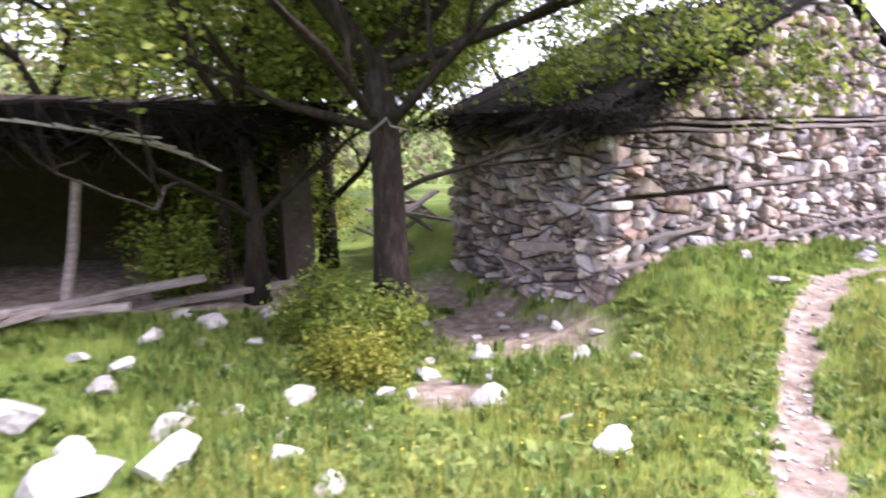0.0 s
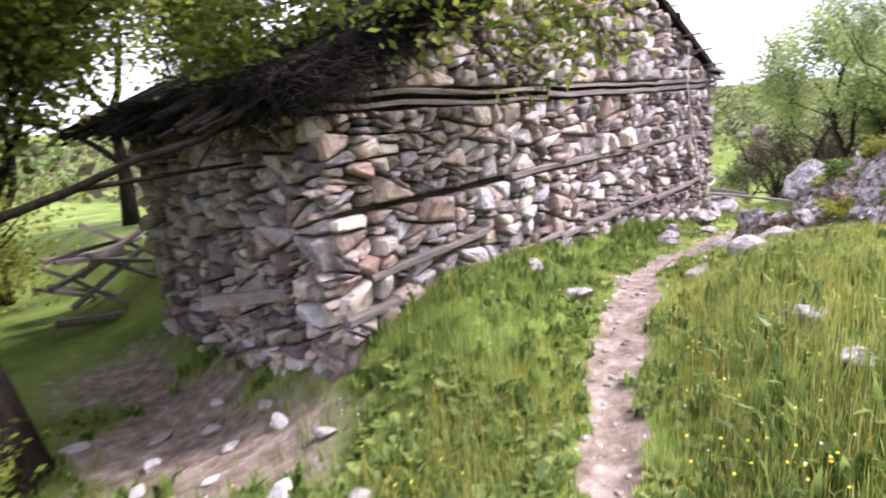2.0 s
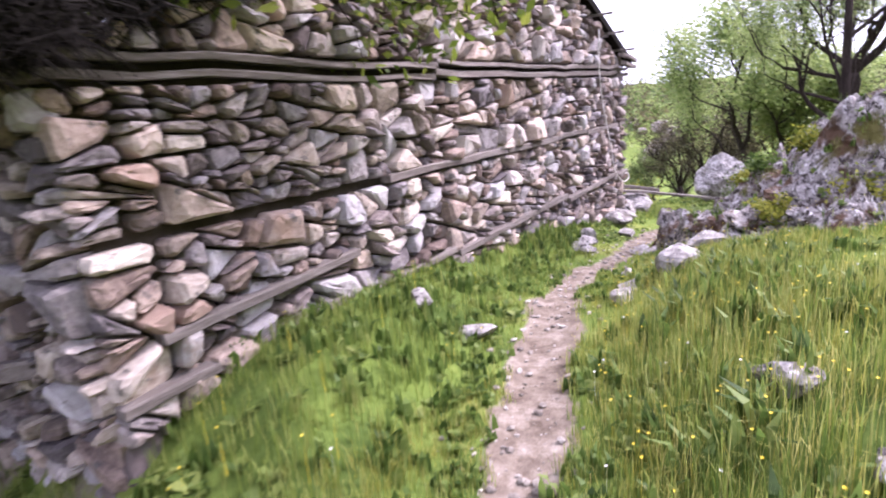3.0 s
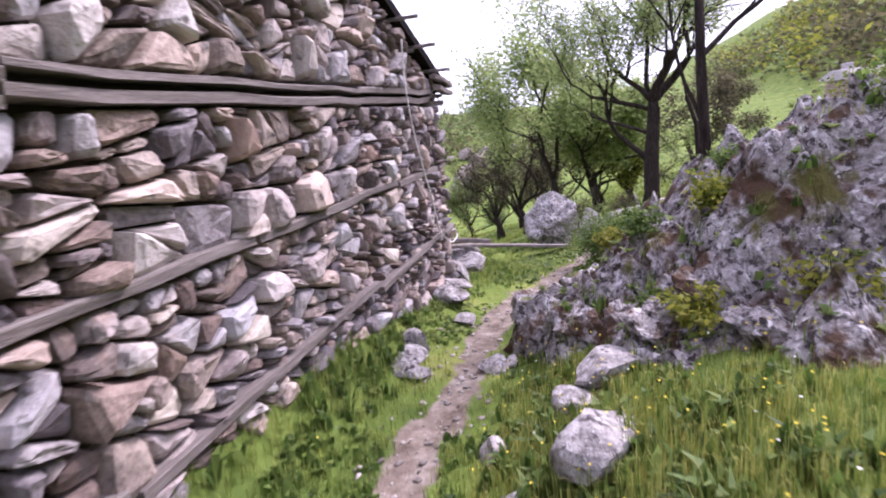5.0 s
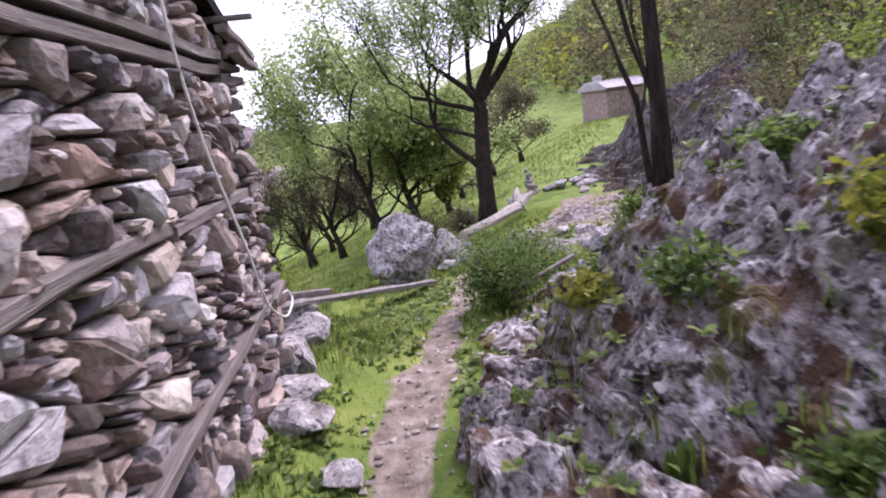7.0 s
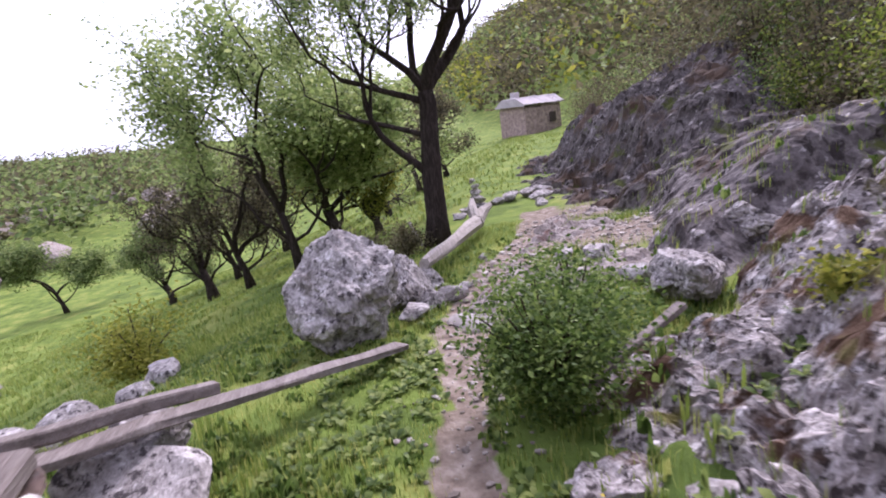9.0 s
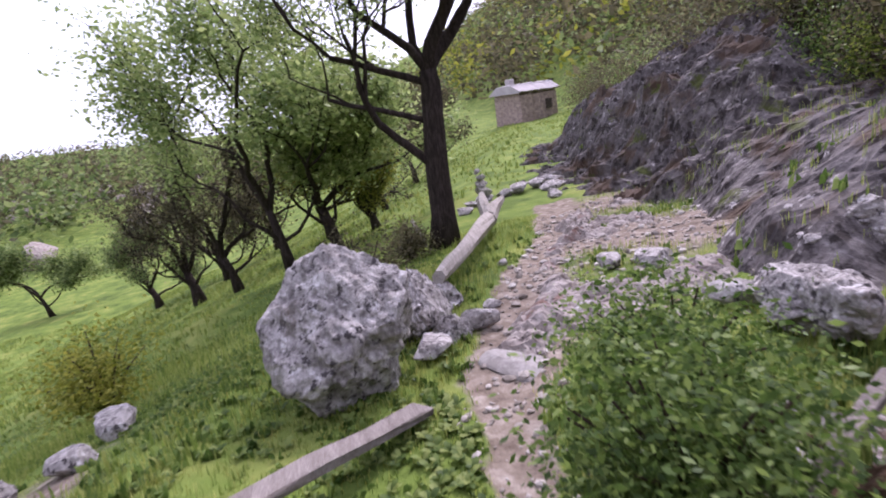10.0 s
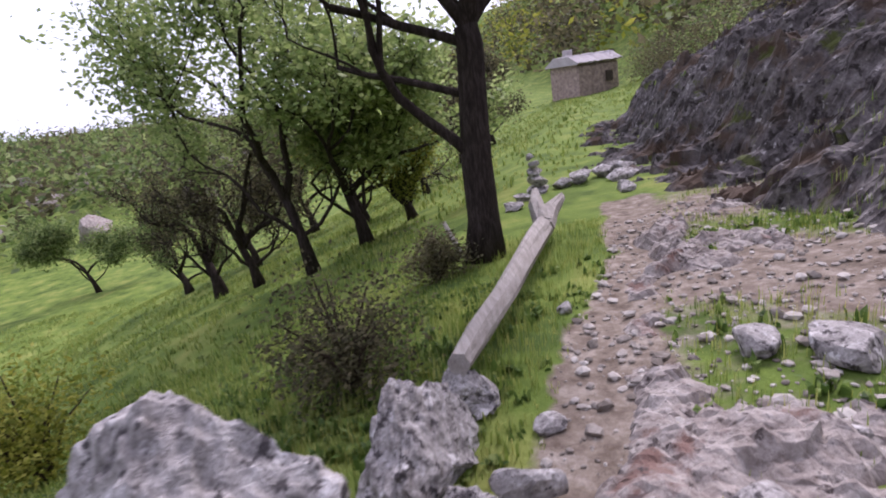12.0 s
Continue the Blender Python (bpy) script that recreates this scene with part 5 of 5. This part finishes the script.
while n < 40:
    x, y = rnd.uniform(8, 62), rnd.uniform(-38, -3)
    yc, _ = trail(x)
    if yc - y < 4.6 + max(0, (26 - x) * 0.12) or (x > 27 and yc - y < 9 and x < 60):
        continue
    s = rnd.uniform(1.2, 2.6) * (1 + 0.012 * x)
    bush("shrub", "scrubby hillside bush with sparse olive leaves", x, y, (s, s, s * rnd.uniform(0.8, 1.3)), M[rnd.choice(("leaf_olive", "leaf_olive", "leaf_cool", "leaf_yellow"))], 1500, 0.10 * (1 + x / 60), n + 200, 9, "scrub on the hillside")
    n += 1
for k in range(46):
    x, y = rnd.uniform(55, 150), rnd.uniform(-5, 120)
    s = rnd.uniform(2.5, 5)
    bush("far_tree", "distant tree on the far slope", x, y, (s, s, s * 1.1), M[rnd.choice(("leaf_olive", "leaf_cool"))], 900, 0.35, k + 400, 8, "distant trees", category="tree")
for k in range(60):
    x, y = rnd.uniform(72, 140), rnd.uniform(22, 90)
    s = rnd.uniform(2.5, 6)
    stone_at("far_rock", x, y, (s, s, s * 0.7), k + 500, M["bedrock"], "distant grey rock outcrop on the slope", 2, group="distant rocks")

# ---- scrub woods on the hillsides ----
def woods(name, label, n, region, where, size, per, leaf, mat, seed):
    r = np.random.RandomState(seed)
    x, y = r.uniform(region[0], region[1], n), r.uniform(region[2], region[3], n)
    yc, _ = trail(x)
    ok = where(x, y, yc - y) & (vnoise(x / 7, y / 7, 0, seed) > -0.45)
    x, y = x[ok], y[ok]
    s = size * r.uniform(0.6, 1.5, len(x))
    k = 7
    c = np.stack([np.repeat(x, k) + r.normal(0, 0.35, len(x) * k) * np.repeat(s, k), np.repeat(y, k) + r.normal(0, 0.35, len(x) * k) * np.repeat(s, k),
                  np.repeat(land(x, y) + np.where((x > 13.2) & (x < 37) & (y > -12) & (y < 1.6), np.maximum(cliff_height(x, y), 0), 0), k) + r.uniform(0.15, 1.15, len(x) * k) * np.repeat(s, k)], 1)
    q, f = leaves(c, per // k, (size * 0.2,) * 3, leaf, seed)
    return solid(name, q, f, mat, None, label, False, "scrub", "", "stuff")


uphill = lambda x, y, r: (r > 5.0 + 0.10 * np.maximum(24 - x, 0)) & ~((x > 27) & (x < 74) & (r < 4.5)) & (np.hypot(x - 71, y + 20.5) > 6) & ((x < 66) | (y < -24) | (y > -10) | (x > 78))
for k, (mt, n) in enumerate((("leaf_olive", 620), ("leaf_cool", 260), ("leaf_yellow", 240))):
    woods("hillside_scrub", "dense olive-green scrub covering the hillside", int(n * 2.8), (10, 66, -46, -3), uphill, 2.0, 196, 0.16, M["leaf_cool" if k == 1 else "leaf_olive"], 300 + k)
    woods("far_woods", "distant scrub woods on the slopes", n * 3, (60, 260, -150, 30), lambda x, y, r: (r > 9) & (np.hypot(x - 71, y + 20.5) > 9), 5.5, 56, 1.1, M[mt], 310 + k)
    woods("valley_woods", "distant grey-green woods across the valley", n * 2, (-60, 260, 32, 190), lambda x, y, r: r < -30, 5.5, 56, 1.0, M["leaf_olive" if k else "leaf_cool"], 320 + k)

# ---- far stone hut ----
HZ = float(land(71, -20.5, False)) - 0.6
hut = thing("far_house", "small distant stone house with a pale slab roof", "house", at=(71, -20.5, HZ))
hm = Matrix.Translation((71, -20.5, HZ)) @ Matrix.Rotation(radians(-72), 4, "Z")
v, f = box((0, 0, 1.4), (5.0, 4.4, 5.0), 0, 0.06, 3)
solid("wall", to_house(v, hm), f, M["stone"], hut)
v, f = box((0, 0, 4.1), (5.8, 5.2, 0.9), 0, 0.08, 4)
v[:, 1] *= np.where(v[:, 2] > 4.1, 0.5, 1.0)
solid("roof", to_house(v, hm), f, M["slab"], hut)
v, f = box((1.2, -2.32, 2.2), (0.8, 0.1, 1.0), 0, 0, 5)
solid("window", to_house(v, hm), f, M["mud"], hut)
v, f = box((-1.9, 0, 4.7), (0.7, 0.7, 0.9), 0, 0.03, 5)
solid("chimney", to_house(v, hm), f, M["slab"], hut)

# ---- grass ----
def on_rock(x, y):
    a = ((x > 7.4) & (x < 14.1) & (y < 3.6) & (y > -3)) & (outcrop_height(x, y) > -0.02)
    b = ((x > 13.2) & (x < 37) & (y < 1.6) & (y > -12)) & (cliff_height(x, y) > -0.04)
    return a | b


def in_house(x, y):
    return (x > 3.95) & (x < 12.05) & (y > wall_y(x) - 0.05) & (y < 7.5)


def blades(name, n, region, length, width, per, seed, mat, label, clumpy=0.5, splay=0.5, rocks=0.2):
    r = np.random.RandomState(seed)
    x, y = r.uniform(region[0], region[1], n), r.uniform(region[2], region[3], n)
    w = worn_at(x, y)
    ok = (r.rand(n) > w * 1.5) & ~in_house(x, y) & (~on_rock(x, y) | (r.rand(n) < rocks)) & (r.rand(n) < clumpy + (1 - clumpy) * (0.5 + vnoise(x * 1.4, y * 1.4, 0, 3)))
    x, y = x[ok], y[ok]
    z = land(x, y)
    rk = on_rock(x, y)
    z = z + np.where(rk & (x < 13.5), outcrop_height(x, y), 0) + np.where(rk & (x >= 13.5), cliff_height(x, y), 0)
    yc, _ = trail(x)
    near = step(0.2, 0.8, np.abs(y - yc))
    tall = (0.45 + 0.55 * near) * (0.75 + 0.5 * vnoise(x * 0.8, y * 0.8, 0, 6)) * (1 + 0.35 * ((y < yc) & (x < 8)))
    x, y, z, tall = (np.repeat(a, per) for a in (x, y, z, tall))
    m = len(x)
    x, y = x + r.normal(0, 0.025, m), y + r.normal(0, 0.025, m)
    a = r.uniform(0, 2 * np.pi, m)
    l = length * tall * r.uniform(0.5, 1.25, m)
    lean = splay * r.rand(m) ** 1.3
    dx, dy = np.cos(a), np.sin(a)
    wd = width * r.uniform(0.6, 1.3, m)
    sx, sy = -dy * wd, dx * wd
    b0 = np.stack([x - sx, y - sy, z - 0.02], 1)
    b1 = np.stack([x + sx, y + sy, z - 0.02], 1)
    mx, my, mz = x + dx * l * lean * 0.35, y + dy * l * lean * 0.35, z + l * 0.6
    m0, m1 = np.stack([mx - sx * 0.7, my - sy * 0.7, mz], 1), np.stack([mx + sx * 0.7, my + sy * 0.7, mz], 1)
    tp = np.stack([x + dx * l * lean, y + dy * l * lean, z + l * (1 - 0.35 * lean)], 1)
    v = np.stack([b0, b1, m1, m0, tp], 1).reshape(-1, 3)
    k = np.arange(m) * 5
    f = np.stack([k, k + 1, k + 2, k + 3], 1).tolist() + np.stack([k + 3, k + 2, k + 4], 1).tolist()
    return solid(name, v, f, mat, None, label, False, "grass", "", "stuff")


blades("grass", 52000, (-2.5, 9.5, -3, 6.5), 0.16, 0.0032, 5, 1, M["grass"], "fresh green meadow grass beside the path")
blades("grass", 34000, (9.5, 21, -3, 8), 0.12, 0.0032, 5, 2, M["grass"], "short green grass on the slope below the path")
blades("grass", 36000, (12, 45, 2, 26), 0.15, 0.008, 4, 3, M["grass"], "bright green grass of the lower meadow")
blades("grass", 12000, (25, 75, -25, 4), 0.18, 0.018, 4, 4, M["grass"], "bright green grass of the upper meadow")
blades("weeds", 8500, (-2.5, 10, -3, 6.5), 0.15, 0.026, 6, 5, M["bramble"], "broad-leaved green weeds in the meadow", 0.2, 0.9)
blades("weeds", 4500, (10, 19, -1, 6), 0.11, 0.022, 6, 6, M["bramble"], "broad-leaved green weeds along the path", 0.2, 0.9)
blades("seeding_grass", 24000, (-1.5, 9.0, -3, 3.2), 0.17, 0.0017, 5, 15, M["dry_grass"], "yellow-green seeding grass uphill of the path", 0.4, 1.0, 0.0)
blades("seeding_grass", 5000, (12.5, 19, -1, 5), 0.11, 0.0018, 5, 16, M["dry_grass"], "yellow-green seeding grass by the boulders", 0.2, 0.9, 0.0)


def rosettes(name, n, region, length, seed, mat, label, rocks=0.0):
    """Low plants of broad, arched, pointed leaves."""
    r = np.random.RandomState(seed)
    x, y = r.uniform(region[0], region[1], n), r.uniform(region[2], region[3], n)
    ok = (worn_at(x, y) < 0.25) & ~in_house(x, y) & (~on_rock(x, y) | (r.rand(n) < rocks)) & (vnoise(x * 1.1, y * 1.1, 0, seed) > -0.25)
    x, y = x[ok], y[ok]
    z = land(x, y) + np.where(on_rock(x, y) & (x < 13.9), np.maximum(outcrop_height(x, y), 0), 0)
    per = 9
    x, y, z = (np.repeat(a, per) for a in (x, y, z))
    m = len(x)
    a = r.uniform(0, 2 * np.pi, m)
    ln = length * r.uniform(0.5, 1.3, m)
    rise = r.uniform(0.35, 1.1, m)
    dx, dy = np.cos(a), np.sin(a)
    rows = []
    for t, w in ((0.0, 0.04), (0.3, 0.2), (0.65, 0.24), (1.0, 0.02)):
        px, py = x + dx * ln * t * 0.8, y + dy * ln * t * 0.8
        pz = z + ln * rise * (t - 0.55 * t * t) + 0.01
        for sgn in (-1, 0, 1):
            rows.append(np.stack([px - dy * sgn * w * ln, py + dx * sgn * w * ln, pz + 0.12 * abs(sgn) * w * ln], 1))
    v = np.stack(rows, 1).reshape(-1, 3)
    k = np.arange(m)[:, None] * 12
    f = np.concatenate([k + np.array((i * 3 + j, i * 3 + j + 1, i * 3 + j + 4, i * 3 + j + 3)) for i in range(3) for j in (0, 1)])
    return solid(name, v, f, mat, None, label, True, "weeds", "", "stuff")


rosettes("broad_weeds", 1100, (0.4, 4.2, 2.0, 5.4), 0.105, 21, M["weed"], "broad-leaved green weeds below the path")
rosettes("broad_weeds", 1500, (-1.5, 8.5, -2.5, 4.2), 0.075, 22, M["weed"], "small broad-leaved weeds in the meadow")
rosettes("broad_weeds", 1800, (8.5, 14.5, 2.6, 5.2), 0.055, 23, M["weed"], "broad-leaved weeds beside the path")
rosettes("broad_weeds", 1100, (14.5, 22, 2.6, 7.5), 0.06, 24, M["weed"], "broad-leaved weeds on the lower meadow")
rosettes("rock_weeds", 420, (8.2, 13.5, 0.2, 3.3), 0.065, 25, M["weed"], "green weeds rooted in the cracks of the outcrop", 1.0)
r = np.random.RandomState(12)
for nm, mt, cnt, lab, hi in (("yellow_flowers", "flower", 1500, "small yellow flowers in the meadow grass", 0.22), ("white_flowers", "daisy", 220, "small white flowers in the grass", 0.14)):
    x, y = r.uniform(0, 12, cnt * 3), r.uniform(-2.5, 4, cnt * 3)
    yc, _ = trail(x)
    ok = (np.abs(y - yc) > 0.35) & ~in_house(x, y) & ~on_rock(x, y) & ((y < yc) | (r.rand(cnt * 3) < 0.2))
    x, y = x[ok][:cnt], y[ok][:cnt]
    s = Soup()
    for i in range(len(x)):
        z = float(land(x[i], y[i])) + hi * r.uniform(0.6, 1.3)
        pet = [(x[i], y[i], z)]
        for k in range(5):
            a = 2 * math.pi * k / 5
            pet.append((x[i] + 0.007 * math.cos(a), y[i] + 0.007 * math.sin(a), z + 0.004))
        s.add(pet, [[0, 1 + k, 1 + (k + 1) % 5] for k in range(5)])
        s.add([(x[i] - 0.002, y[i], z - hi), (x[i] + 0.002, y[i], z - hi), (x[i], y[i], z)], [[0, 1, 2]])
    s.ob(nm, M[mt], None, lab, kind="stuff", category="flowers")

# ---- the larger facing stones of the front wall, piece by piece ----
for k, (c, a, v, f) in enumerate(FACING):
    red = k % 41 == 3 or (abs(c[0] - 0.45) < 0.3 and abs(c[1] - 0.75) < 0.12)
    solid("stone", v, f, M["red"] if red else M["stone"], wall_front)
